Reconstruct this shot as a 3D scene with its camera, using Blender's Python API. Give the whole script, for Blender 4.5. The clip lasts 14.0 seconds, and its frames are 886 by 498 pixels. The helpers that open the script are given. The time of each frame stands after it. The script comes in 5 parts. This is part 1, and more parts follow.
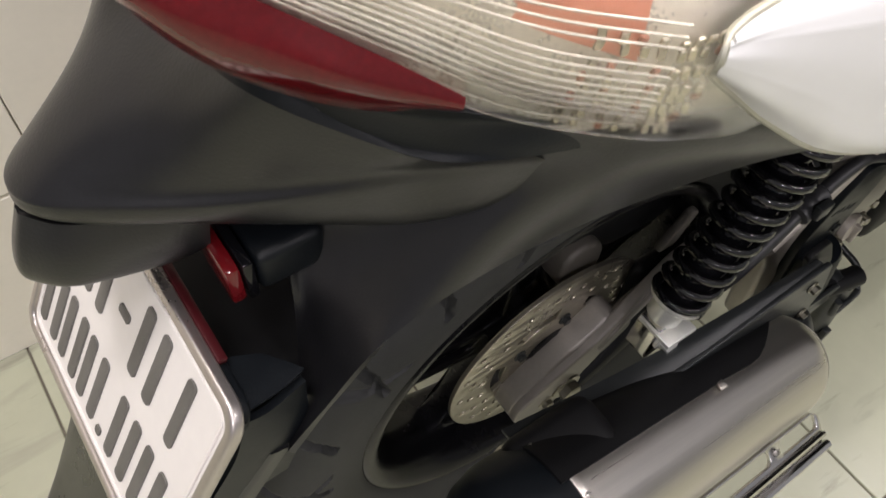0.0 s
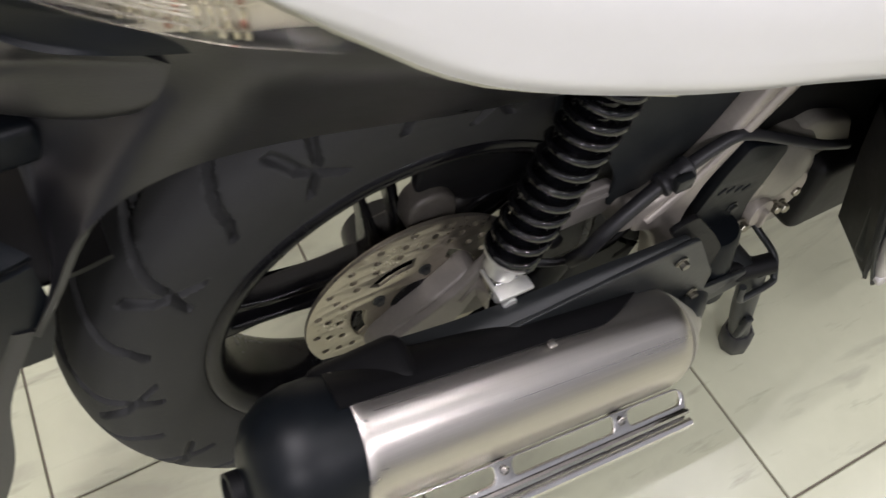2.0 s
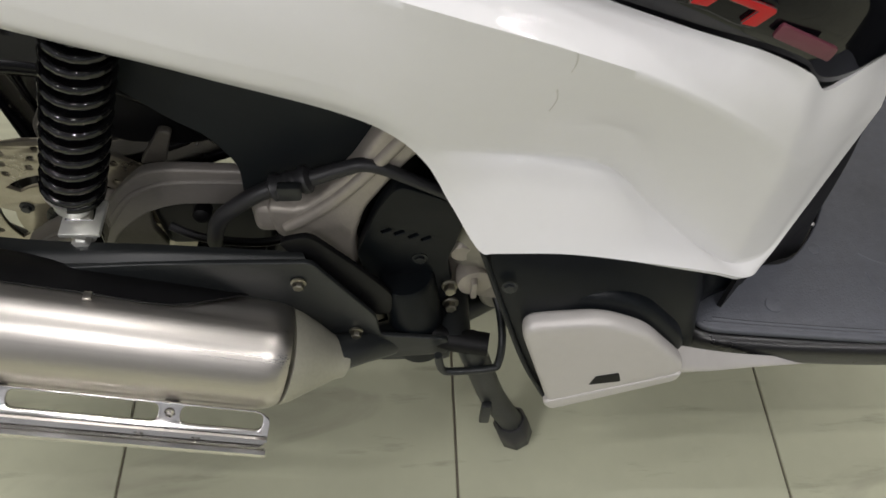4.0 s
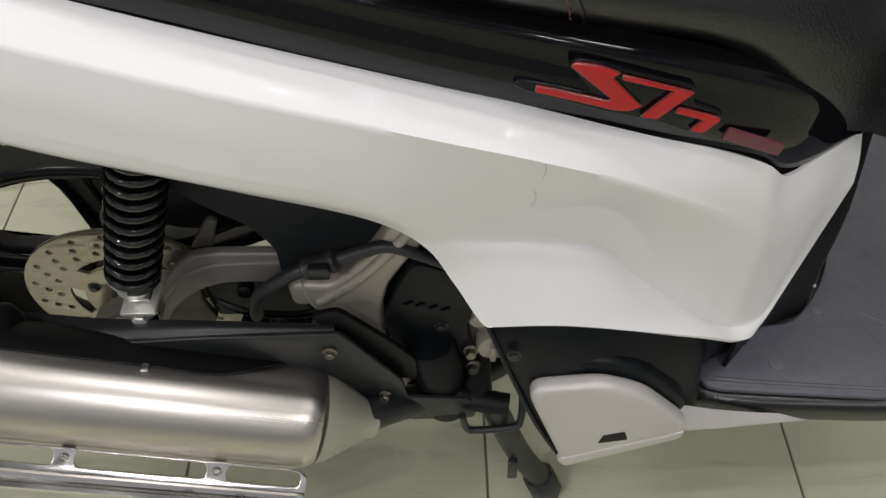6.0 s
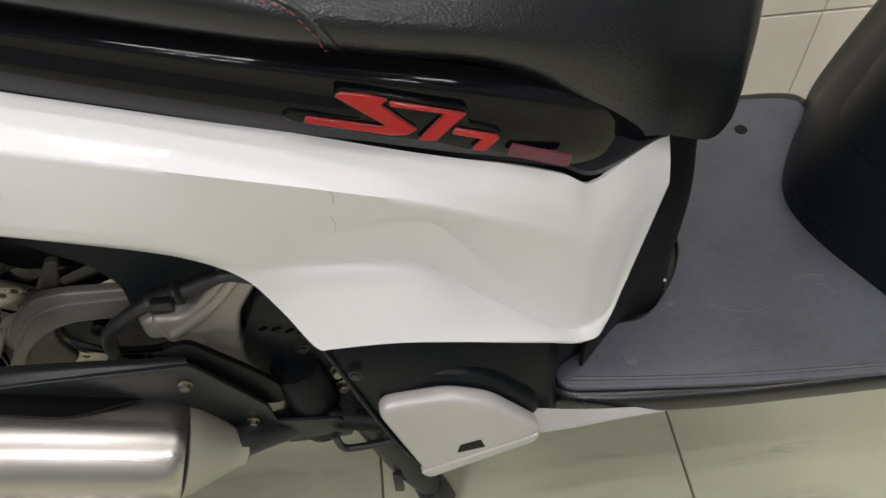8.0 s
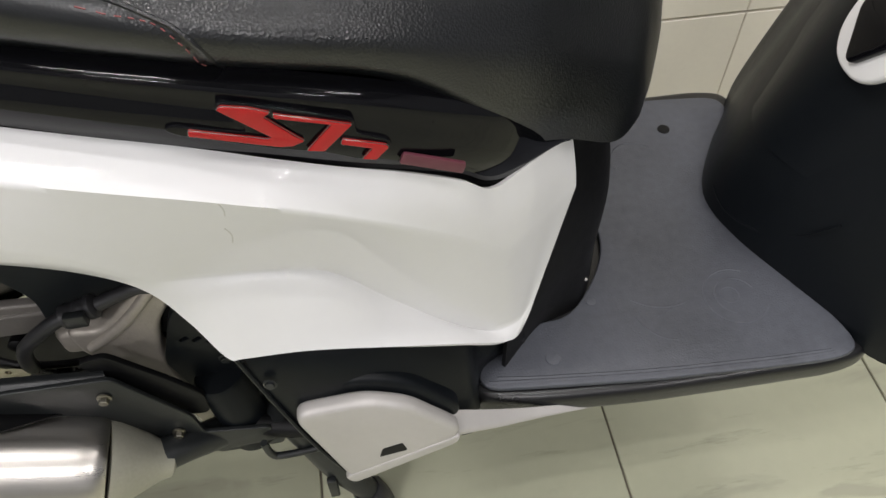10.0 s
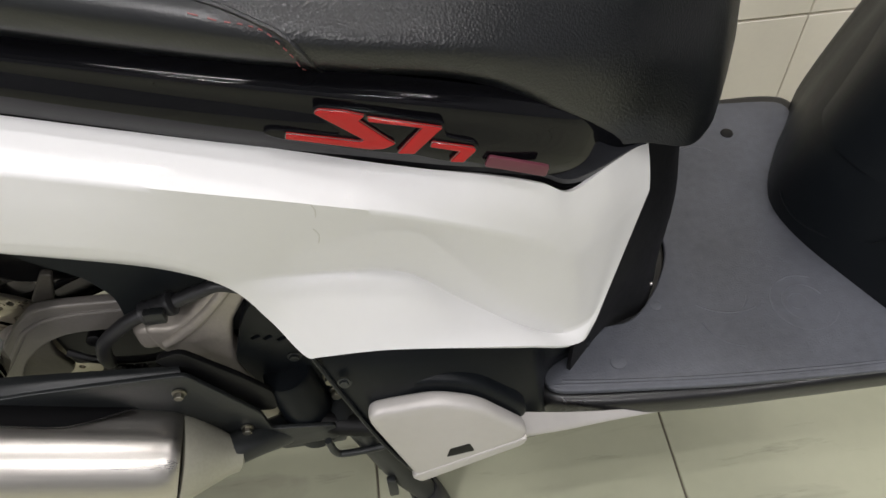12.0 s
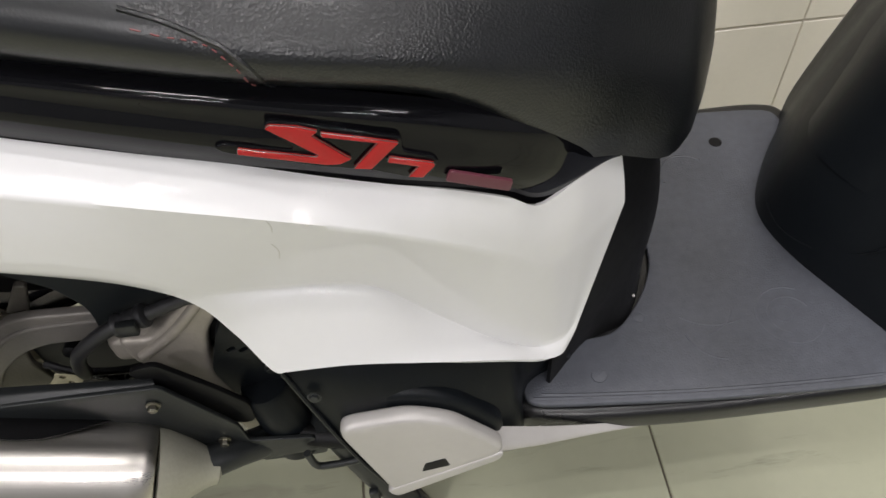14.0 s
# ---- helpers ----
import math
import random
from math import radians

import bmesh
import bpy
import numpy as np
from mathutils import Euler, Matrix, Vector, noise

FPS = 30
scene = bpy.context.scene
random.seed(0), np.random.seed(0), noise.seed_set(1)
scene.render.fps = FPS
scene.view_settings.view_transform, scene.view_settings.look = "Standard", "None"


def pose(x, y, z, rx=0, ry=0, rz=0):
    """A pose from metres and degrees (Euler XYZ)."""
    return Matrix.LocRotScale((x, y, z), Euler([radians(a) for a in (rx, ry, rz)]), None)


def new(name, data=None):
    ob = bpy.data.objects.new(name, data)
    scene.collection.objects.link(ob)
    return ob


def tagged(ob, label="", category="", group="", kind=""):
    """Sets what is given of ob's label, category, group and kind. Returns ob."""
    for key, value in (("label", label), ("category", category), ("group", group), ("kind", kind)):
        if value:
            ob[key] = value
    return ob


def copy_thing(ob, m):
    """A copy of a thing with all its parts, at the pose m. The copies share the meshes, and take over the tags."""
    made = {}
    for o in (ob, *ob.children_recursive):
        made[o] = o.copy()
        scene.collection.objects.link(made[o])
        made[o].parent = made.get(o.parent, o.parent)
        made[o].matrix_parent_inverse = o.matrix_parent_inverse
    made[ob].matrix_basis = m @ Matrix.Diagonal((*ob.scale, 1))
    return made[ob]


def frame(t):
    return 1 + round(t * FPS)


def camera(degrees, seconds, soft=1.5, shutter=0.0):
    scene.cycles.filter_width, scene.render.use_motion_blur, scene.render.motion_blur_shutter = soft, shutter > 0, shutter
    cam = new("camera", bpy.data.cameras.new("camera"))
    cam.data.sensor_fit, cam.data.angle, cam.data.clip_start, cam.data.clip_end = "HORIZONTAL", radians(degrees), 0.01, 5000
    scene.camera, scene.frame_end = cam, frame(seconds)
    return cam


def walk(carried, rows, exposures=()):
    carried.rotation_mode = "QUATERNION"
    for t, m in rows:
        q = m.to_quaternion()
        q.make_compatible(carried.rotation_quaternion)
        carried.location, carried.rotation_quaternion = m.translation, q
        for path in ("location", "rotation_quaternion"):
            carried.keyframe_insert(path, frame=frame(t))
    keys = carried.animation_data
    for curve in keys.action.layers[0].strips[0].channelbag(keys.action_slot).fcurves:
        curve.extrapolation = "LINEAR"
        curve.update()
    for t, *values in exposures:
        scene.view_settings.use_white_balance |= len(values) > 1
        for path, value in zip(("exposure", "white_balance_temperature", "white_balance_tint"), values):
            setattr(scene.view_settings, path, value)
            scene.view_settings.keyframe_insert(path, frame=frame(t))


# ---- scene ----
cam = camera(60.5, 14.0, soft=1.5, shutter=0.3)
# seconds, eye (x, y, z), turn (x, y, z in degrees)
PATH = [
    (0.0, -0.2892, -0.2465, 0.9360, 34.77, -3.03, -34.87),
    (0.5, -0.3128, -0.2612, 0.9319, 34.91, -4.01, -37.32),
    (1.0, -0.3146, -0.2660, 0.9315, 34.72, -4.20, -37.62),
    (1.5, -0.2685, -0.2796, 0.9297, 33.30, -4.31, -35.57),
    (2.0, -0.1534, -0.3731, 0.9433, 33.16, -1.38, -27.53),
    (2.5, 0.0100, -0.4015, 0.9377, 34.25, 0.25, -23.99),
    (3.0, 0.1479, -0.4012, 0.8858, 32.42, -1.29, -15.94),
    (3.5, 0.2163, -0.4348, 0.8871, 31.81, -1.78, -6.02),
    (4.0, 0.3050, -0.4891, 0.9066, 34.23, -1.95, -2.19),
    (6.5, 0.3383, -0.5116, 0.9743, 37.90, 2.64, -0.73),
    (7.0, 0.3356, -0.5159, 0.9763, 37.91, 2.83, -1.22),
    (7.5, 0.3743, -0.5217, 0.9820, 38.03, 2.54, -3.06),
    (8.0, 0.4271, -0.5101, 0.9797, 38.07, 1.56, -6.58),
    (10.5, 0.4705, -0.5188, 0.9873, 38.02, 0.43, -9.32),
    (11.0, 0.4585, -0.5202, 0.9871, 38.01, 1.03, -8.35),
    (11.5, 0.4491, -0.5152, 0.9901, 38.13, 1.66, -7.56),
    (12.0, 0.4398, -0.5157, 0.9910, 38.28, 2.15, -7.15),
    (12.5, 0.4457, -0.5161, 0.9895, 38.29, 2.52, -6.89),
    (13.0, 0.4540, -0.5144, 0.9881, 38.23, 2.83, -6.66),
    (13.5, 0.4513, -0.5095, 0.9880, 38.46, 2.83, -6.75),
    (14.0, 0.4710, -0.5087, 0.9887, 38.56, 2.65, -6.63),
]
walk(cam, [(t, pose(*p)) for t, *p in PATH], exposures=[(0, 0.34, 6750, 14), (0.5, 0.42, 6450, 13), (1.5, 0.58, 6650, 15), (2.0, 0.56, 6500, 15), (2.5, 0.12, 6350, 14), (3, -0.04, 6550, 11), (4, 0.08, 6700, 9), (7, 0.0, 6650, 10), (8, 0.14, 6720, 10), (10.5, 0.28, 6680, 9), (14, 0.28, 6680, 10)])

# ---- world and light ----
world = bpy.data.worlds.new("showroom_air")
scene.world = world
world.use_nodes = True
world.node_tree.nodes["Background"].inputs[0].default_value = (0.9, 0.95, 1.0, 1)
world.node_tree.nodes["Background"].inputs[1].default_value = 0.01
scene.view_settings.exposure = 0.0

CEIL = 3.1
# the y = 0.12 pair is unseen, added to brighten the floor behind the scooter
TUBES = [(-0.9, -0.75), (0.75, -0.75), (-1.7, -2.6), (0.75, -2.6), (2.4, -0.75), (2.4, -2.6), (-0.6, 0.12), (1.5, 0.12)]


def tube_lamp(x, y, power):
    """Area lamp of one short fluorescent tube."""
    data = bpy.data.lights.new("tube_light", "AREA")
    data.shape, data.size, data.size_y = "RECTANGLE", 0.56, 0.016
    data.energy, data.color = power, (0.985, 0.965, 1.0)
    ob = new("tube_light", data)
    ob.matrix_world = pose(x, y, CEIL - 0.115)
    return ob


for place in TUBES:
    share = 1.5 if place[0] < 0 else 0.8
    power = 7.5 if place[1] > 0 else 5.0 if place[1] > -1 else 14.6
    for off in (-0.13, 0.13):
        tube_lamp(place[0], place[1] + off, share * power)

# ---- materials ----
def material(name, colour, rough=0.5, metal=0.0, coat=0.0, coat_rough=0.05, spread=0.06, scale=8.0, bump=0.0, bump_scale=200.0,
             rough_spread=0.08, spec=0.5, stretch=(1, 1, 1), random=0.0):
    """Principled material with two scales of colour variation, uneven gloss and fine relief."""
    m = bpy.data.materials.new(name)
    m.use_nodes = True
    nt = m.node_tree
    n, l = nt.nodes, nt.links
    b = n["Principled BSDF"]
    b.inputs["Metallic"].default_value = metal
    b.inputs["Coat Weight"].default_value = coat
    b.inputs["Coat Roughness"].default_value = coat_rough
    b.inputs["Specular IOR Level"].default_value = spec
    tc = n.new("ShaderNodeTexCoord")
    mp = n.new("ShaderNodeMapping")
    mp.inputs["Scale"].default_value = stretch
    l.new(tc.outputs["Object"], mp.inputs["Vector"])
    big = n.new("ShaderNodeTexNoise")
    big.inputs["Scale"].default_value, big.inputs["Detail"].default_value = scale, 3
    fine = n.new("ShaderNodeTexNoise")
    fine.inputs["Scale"].default_value, fine.inputs["Detail"].default_value = scale * 14, 4
    for t in (big, fine):
        l.new(mp.outputs["Vector"], t.inputs["Vector"])
    mix = n.new("ShaderNodeMath")
    mix.operation = "MULTIPLY_ADD"
    l.new(fine.outputs["Fac"], mix.inputs[0])
    mix.inputs[1].default_value = 0.5
    l.new(big.outputs["Fac"], mix.inputs[2])
    ramp = n.new("ShaderNodeValToRGB")
    lo = [max(0.0, c * (1 - spread)) for c in colour]
    hi = [min(1.0, c * (1 + spread)) for c in colour]
    ramp.color_ramp.elements[0].position, ramp.color_ramp.elements[1].position = 0.45, 1.0
    ramp.color_ramp.elements[0].color = (*lo, 1)
    ramp.color_ramp.elements[1].color = (*hi, 1)
    l.new(mix.outputs[0], ramp.inputs[0])
    out = ramp.outputs[0]
    if random:
        info = n.new("ShaderNodeObjectInfo")
        hsv = n.new("ShaderNodeHueSaturation")
        rng = n.new("ShaderNodeMapRange")
        rng.inputs["To Min"].default_value, rng.inputs["To Max"].default_value = 1 - random, 1 + random
        l.new(info.outputs["Random"], rng.inputs["Value"])
        l.new(rng.outputs[0], hsv.inputs["Value"])
        l.new(out, hsv.inputs["Color"])
        out = hsv.outputs[0]
    l.new(out, b.inputs["Base Color"])
    rr = n.new("ShaderNodeMapRange")
    rr.inputs["From Min"].default_value, rr.inputs["From Max"].default_value = 0.3, 1.1
    rr.inputs["To Min"].default_value, rr.inputs["To Max"].default_value = max(0.02, rough - rough_spread), min(1.0, rough + rough_spread)
    l.new(mix.outputs[0], rr.inputs["Value"])
    l.new(rr.outputs[0], b.inputs["Roughness"])
    if bump:
        nz = n.new("ShaderNodeTexNoise")
        nz.inputs["Scale"].default_value, nz.inputs["Detail"].default_value = bump_scale, 3
        l.new(mp.outputs["Vector"], nz.inputs["Vector"])
        bp = n.new("ShaderNodeBump")
        bp.inputs["Strength"].default_value, bp.inputs["Distance"].default_value = bump, 0.001
        l.new(nz.outputs["Fac"], bp.inputs["Height"])
        l.new(bp.outputs[0], b.inputs["Normal"])
    return m


def marble(name, colour, vein, rough):
    """Polished porcelain floor tile with faint cloudy veins; each tile varies."""
    m = material(name, colour, rough=rough, spread=0.05, scale=3.0, rough_spread=0.04, random=0.04, bump=0.02, bump_scale=40)
    nt = m.node_tree
    n, l = nt.nodes, nt.links
    b = n["Principled BSDF"]
    base = b.inputs["Base Color"].links[0].from_socket
    tc = n.new("ShaderNodeTexCoord")
    geo = n.new("ShaderNodeNewGeometry")
    mp = n.new("ShaderNodeMapping")
    mp.inputs["Scale"].default_value = (1.6, 5.0, 1.6)
    mp.inputs["Rotation"].default_value = (0, 0, 0.5)
    l.new(geo.outputs["Position"], mp.inputs["Vector"])
    nz = n.new("ShaderNodeTexNoise")
    nz.inputs["Scale"].default_value, nz.inputs["Detail"].default_value, nz.inputs["Distortion"].default_value = 2.2, 7, 1.2
    l.new(mp.outputs["Vector"], nz.inputs["Vector"])
    ramp = n.new("ShaderNodeValToRGB")
    e = ramp.color_ramp.elements
    e[0].position, e[0].color = 0.36, (1, 1, 1, 1)
    e[1].position, e[1].color = 0.46, (0, 0, 0, 1)
    l.new(nz.outputs["Fac"], ramp.inputs[0])
    mx = n.new("ShaderNodeMixRGB")
    mx.inputs["Color2"].default_value = (*vein, 1)
    sc = n.new("ShaderNodeMath")
    sc.operation = "MULTIPLY"
    sc.inputs[1].default_value = 0.48
    l.new(ramp.outputs[0], sc.inputs[0])
    l.new(sc.outputs[0], mx.inputs["Fac"])
    l.new(base, mx.inputs["Color1"])
    # short dark scuffs
    mp2 = n.new("ShaderNodeMapping")
    mp2.inputs["Scale"].default_value = (2.2, 13.0, 1.0)
    mp2.inputs["Rotation"].default_value = (0, 0, -0.35)
    l.new(geo.outputs["Position"], mp2.inputs["Vector"])
    nz2 = n.new("ShaderNodeTexNoise")
    nz2.inputs["Scale"].default_value, nz2.inputs["Detail"].default_value, nz2.inputs["Roughness"].default_value = 2.6, 5, 0.62
    l.new(mp2.outputs["Vector"], nz2.inputs["Vector"])
    rp2 = n.new("ShaderNodeValToRGB")
    rp2.color_ramp.elements[0].position, rp2.color_ramp.elements[1].position = 0.60, 0.73
    rp2.color_ramp.elements[1].color = (0.55, 0.55, 0.55, 1)
    l.new(nz2.outputs["Fac"], rp2.inputs[0])
    mx2 = n.new("ShaderNodeMixRGB")
    mx2.inputs["Color2"].default_value = (0.20, 0.20, 0.15, 1)
    l.new(rp2.outputs[0], mx2.inputs["Fac"])
    l.new(mx.outputs[0], mx2.inputs["Color1"])
    l.new(mx2.outputs[0], b.inputs["Base Color"])
    return m


M_FLOOR = marble("polished_floor_tile", (0.44, 0.447, 0.330), (0.290, 0.284, 0.221), 0.24)
M_GROUT = material("dark_grout", (0.16, 0.14, 0.11), rough=0.9)
M_WALLTILE = material("glazed_wall_tile", (0.84, 0.79, 0.68), rough=0.14, spread=0.03, random=0.02)
M_WALLGROUT = material("wall_grout", (0.62, 0.57, 0.49), rough=0.9)
M_PLASTER = material("white_plaster", (0.75, 0.74, 0.70), rough=0.85, bump=0.1)
M_CEILING = material("dull_grey_ceiling_paint", (0.235, 0.248, 0.275), rough=0.9, bump=0.1)
M_GREYWALL = material("grey_wall_paint", (0.275, 0.287, 0.312), rough=0.8, spread=0.1, bump=0.1)
M_WHITE = material("white_gloss_paint", (0.765, 0.762, 0.757), rough=0.50, spec=0.2, coat=0.6, coat_rough=0.02, spread=0.015, rough_spread=0.03)
M_GLOSSBLACK = material("gloss_black_plastic", (0.004, 0.004, 0.005), rough=0.03, spec=0.27, coat=0.0, spread=0.05, rough_spread=0.02)
# M_MATTE's plastic again, lightened for the stronger light on mudguard and hood
M_LITBLACK = material("lit_black_plastic", (0.0066, 0.0066, 0.0076), rough=0.29, spec=0.55, spread=0.12, scale=5, bump=0.12, bump_scale=700)
M_MATTE = material("matte_black_plastic", (0.0042, 0.0056, 0.0072), rough=0.38, spec=0.23, spread=0.12, scale=5, bump=0.15, bump_scale=900)
M_DARK = material("dark_underbody_plastic", (0.004, 0.004, 0.0045), rough=0.5, spec=0.25, spread=0.2)
M_STEELBLACK = material("black_painted_steel", (0.013, 0.0148, 0.0155), rough=0.38, spread=0.2, bump=0.1, bump_scale=300)
M_SPRING = material("black_gloss_spring_steel", (0.003, 0.003, 0.0035), rough=0.08, spec=0.55, coat=0.15, spread=0.2)
M_RUBBER = material("black_tyre_rubber", (0.018, 0.0185, 0.0185), rough=0.68, spread=0.25, scale=12, bump=0.25, bump_scale=700)
M_HOSE = material("black_rubber_hose", (0.02, 0.02, 0.022), rough=0.45, spread=0.15)
M_LEATHER = material("black_vinyl_seat", (0.0048, 0.0056, 0.0066), rough=0.30, spec=0.74, spread=0.12, rough_spread=0.05)
M_MAT = material("grey_rubber_mat", (0.076, 0.081, 0.096), rough=0.48, spread=0.28, scale=7, bump=0.4, bump_scale=420)
M_ALU = material("silver_painted_cast_alloy", (0.40, 0.365, 0.32), rough=0.42, metal=0.35, spread=0.12, scale=14, bump=0.25, bump_scale=350)
M_GREYPAINT = material("satin_grey_plastic", (0.50, 0.48, 0.46), rough=0.38, metal=0.25, spread=0.05, bump=0.08, bump_scale=900)
M_STEEL = material("brushed_steel", (0.58, 0.550, 0.510), rough=0.30, metal=1.0, spread=0.09, scale=4, stretch=(0.12, 22, 22), bump=0.07, bump_scale=30, rough_spread=0.09)
M_CHROME = material("bright_chrome", (0.72, 0.70, 0.68), rough=0.14, metal=1.0, spread=0.06, scale=20)
M_FRAME = material("dull_silver_frame", (0.50, 0.46, 0.44), rough=0.30, metal=0.9, spread=0.08, scale=20)
M_BRIGHTZINC = material("bright_zinc_plate", (0.78, 0.78, 0.74), rough=0.34, metal=0.7, spread=0.12, scale=60)
M_CASE = material("dull_case_alloy", (0.30, 0.285, 0.245), rough=0.42, metal=0.4, spread=0.12, scale=20, bump=0.2, bump_scale=300)
M_DISC = material("brake_disc_steel", (0.38, 0.35, 0.285), rough=0.30, metal=0.9, spread=0.14, scale=16, bump=0.1, bump_scale=500)
M_ZINC = material("yellow_zinc_bolt", (0.28, 0.265, 0.22), rough=0.36, metal=1.0, spread=0.2, scale=60)
M_RIM = material("satin_black_rim_paint", (0.004, 0.004, 0.005), rough=0.24, spec=0.22, spread=0.2, rough_spread=0.08)
# red tape darkened to hold the shade behind the plate
M_SHADEDRED = material("shaded_red_tape", (0.05, 0.005, 0.007), rough=0.35, spread=0.2)
M_RED = material("red_lens_plastic", (0.095, 0.004, 0.006), rough=0.10, spec=0.35, coat=0.25, spread=0.25, scale=30)
M_EMBLEM = material("red_resin_emblem", (0.40, 0.010, 0.012), rough=0.10, spec=0.3, coat=0.3, coat_rough=0.03, spread=0.08)
M_EDGEGLINT = material("edge_glint_metal", (0.22, 0.21, 0.21), rough=0.2, metal=1.0)
M_BADGE = material("maroon_badge", (0.12, 0.03, 0.045), rough=0.3, spread=0.1)
M_PLATE = material("white_plate_paint", (0.78, 0.75, 0.72), rough=0.45, spread=0.04)
M_PLATEBAR = material("worn_black_plate_paint", (0.115, 0.11, 0.10), rough=0.5, spread=0.25, scale=40)
M_THREAD = material("red_thread", (0.22, 0.06, 0.06), rough=0.8)
M_SCUFF = material("grey_scuff", (0.60, 0.59, 0.56), rough=0.6)


M_BOWL = material("silvered_reflector", (0.62, 0.59, 0.53), rough=0.28, metal=0.45, spread=0.12, scale=40, bump=0.3, bump_scale=120)
M_RIB = material("pale_lens_rib", (0.40, 0.38, 0.335), rough=0.2, coat=0.3, spread=0.1)
M_FACET = material("mirror_facet", (0.58, 0.54, 0.45), rough=0.22, metal=0.9, spread=0.15, scale=90)
M_AMBERFOIL = material("warm_facet", (0.45, 0.22, 0.16), rough=0.25, metal=0.6, spread=0.2, scale=90)
M_BULB_REFLECTION = material("orange_reflection", (0.50, 0.21, 0.14), rough=0.3, coat=0.5, spread=0.1)
M_ARM = material("dull_swing_arm_paint", (0.20, 0.185, 0.17), rough=0.42, metal=0.3, spread=0.12, scale=14, bump=0.2, bump_scale=350)
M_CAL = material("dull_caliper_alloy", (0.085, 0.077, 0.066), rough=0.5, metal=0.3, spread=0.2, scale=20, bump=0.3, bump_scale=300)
M_DULLSTEEL = material("dull_pipe_steel", (0.42, 0.41, 0.34), rough=0.5, metal=0.5, spread=0.12, scale=20)
M_LINER = material("dark_liner_plastic", (0.009, 0.0115, 0.0135), rough=0.55, spec=0.25, spread=0.2)


def grained(m, scale, strength):
    """Leather-like cell grain in front of the slanting seam, nearly smooth vinyl behind it."""
    n, l = m.node_tree.nodes, m.node_tree.links
    tc = n.new("ShaderNodeTexCoord")
    wob = n.new("ShaderNodeTexNoise")
    wob.inputs["Scale"].default_value = 40
    add = n.new("ShaderNodeVectorMath")
    add.operation = "MULTIPLY_ADD"
    add.inputs[1].default_value = (0.006, 0.006, 0.006)
    l.new(tc.outputs["Object"], wob.inputs["Vector"])
    l.new(wob.outputs["Color"], add.inputs[0])
    l.new(tc.outputs["Object"], add.inputs[2])
    v = n.new("ShaderNodeTexVoronoi")
    v.inputs["Scale"].default_value = scale
    l.new(add.outputs[0], v.inputs["Vector"])
    fold = n.new("ShaderNodeTexNoise")
    fold.inputs["Scale"].default_value, fold.inputs["Detail"].default_value, fold.inputs["Distortion"].default_value = 26, 5, 1.5
    l.new(tc.outputs["Object"], fold.inputs["Vector"])
    sm = n.new("ShaderNodeMath")
    sm.operation = "MULTIPLY_ADD"
    sm.inputs[1].default_value = 0.05
    l.new(fold.outputs["Fac"], sm.inputs[0])
    l.new(v.outputs["Distance"], sm.inputs[2])
    b = n.new("ShaderNodeBump")
    b.inputs["Distance"].default_value = 0.0006
    along = n.new("ShaderNodeVectorMath")
    along.operation = "DOT_PRODUCT"
    along.inputs[1].default_value = (1.0, 0.0, 1.1)
    l.new(tc.outputs["Object"], along.inputs[0])
    panel = n.new("ShaderNodeMapRange")
    panel.inputs["From Min"].default_value, panel.inputs["From Max"].default_value = 1.212, 1.222
    panel.inputs["To Min"].default_value, panel.inputs["To Max"].default_value = strength * 0.2, strength
    l.new(along.outputs["Value"], panel.inputs["Value"])
    l.new(panel.outputs[0], b.inputs["Strength"])
    l.new(sm.outputs[0], b.inputs["Height"])
    l.new(b.outputs[0], n["Principled BSDF"].inputs["Normal"])


grained(M_LEATHER, 560, 0.45)


def clear_plastic(name, tint):
    m = bpy.data.materials.new(name)
    m.use_nodes = True
    b = m.node_tree.nodes["Principled BSDF"]
    b.inputs["Base Color"].default_value = (*tint, 1)
    b.inputs["Transmission Weight"].default_value = 1.0
    b.inputs["Roughness"].default_value = 0.08
    b.inputs["IOR"].default_value = 1.45
    return m


M_CLEAR = clear_plastic("clear_lens_plastic", (0.97, 0.95, 0.9))

# ---- mesh helpers ----
def obj(name, bm, mat, parent=None, label="", smooth=True, angle=40):
    """One mesh object out of a bmesh."""
    me = bpy.data.meshes.new(name)
    bmesh.ops.recalc_face_normals(bm, faces=bm.faces)
    bm.to_mesh(me)
    bm.free()
    me.materials.append(mat)
    if smooth:
        me.shade_smooth()
        me.set_sharp_from_angle(angle=radians(angle))
    ob = new(name, me)
    if parent is not None:
        ob.parent = parent
    if label:
        ob["label"] = label
    return ob


def part(name, bm, mat, parent, label="", angle=40):
    return obj(name, bm, mat, parent, label, True, angle)


def box(x0, x1, y0, y1, z0, z1, bevel=0.0, bm=None, seg=2):
    bm = bm or bmesh.new()
    made = bmesh.ops.create_cube(bm, size=1.0, matrix=Matrix.Translation(((x0 + x1) / 2, (y0 + y1) / 2, (z0 + z1) / 2)) @ Matrix.Diagonal((x1 - x0, y1 - y0, z1 - z0, 1)))
    if bevel:
        edges = list({e for v in made["verts"] for e in v.link_edges})
        bmesh.ops.bevel(bm, geom=edges, offset=bevel, segments=seg, affect="EDGES", profile=0.5)
    return bm


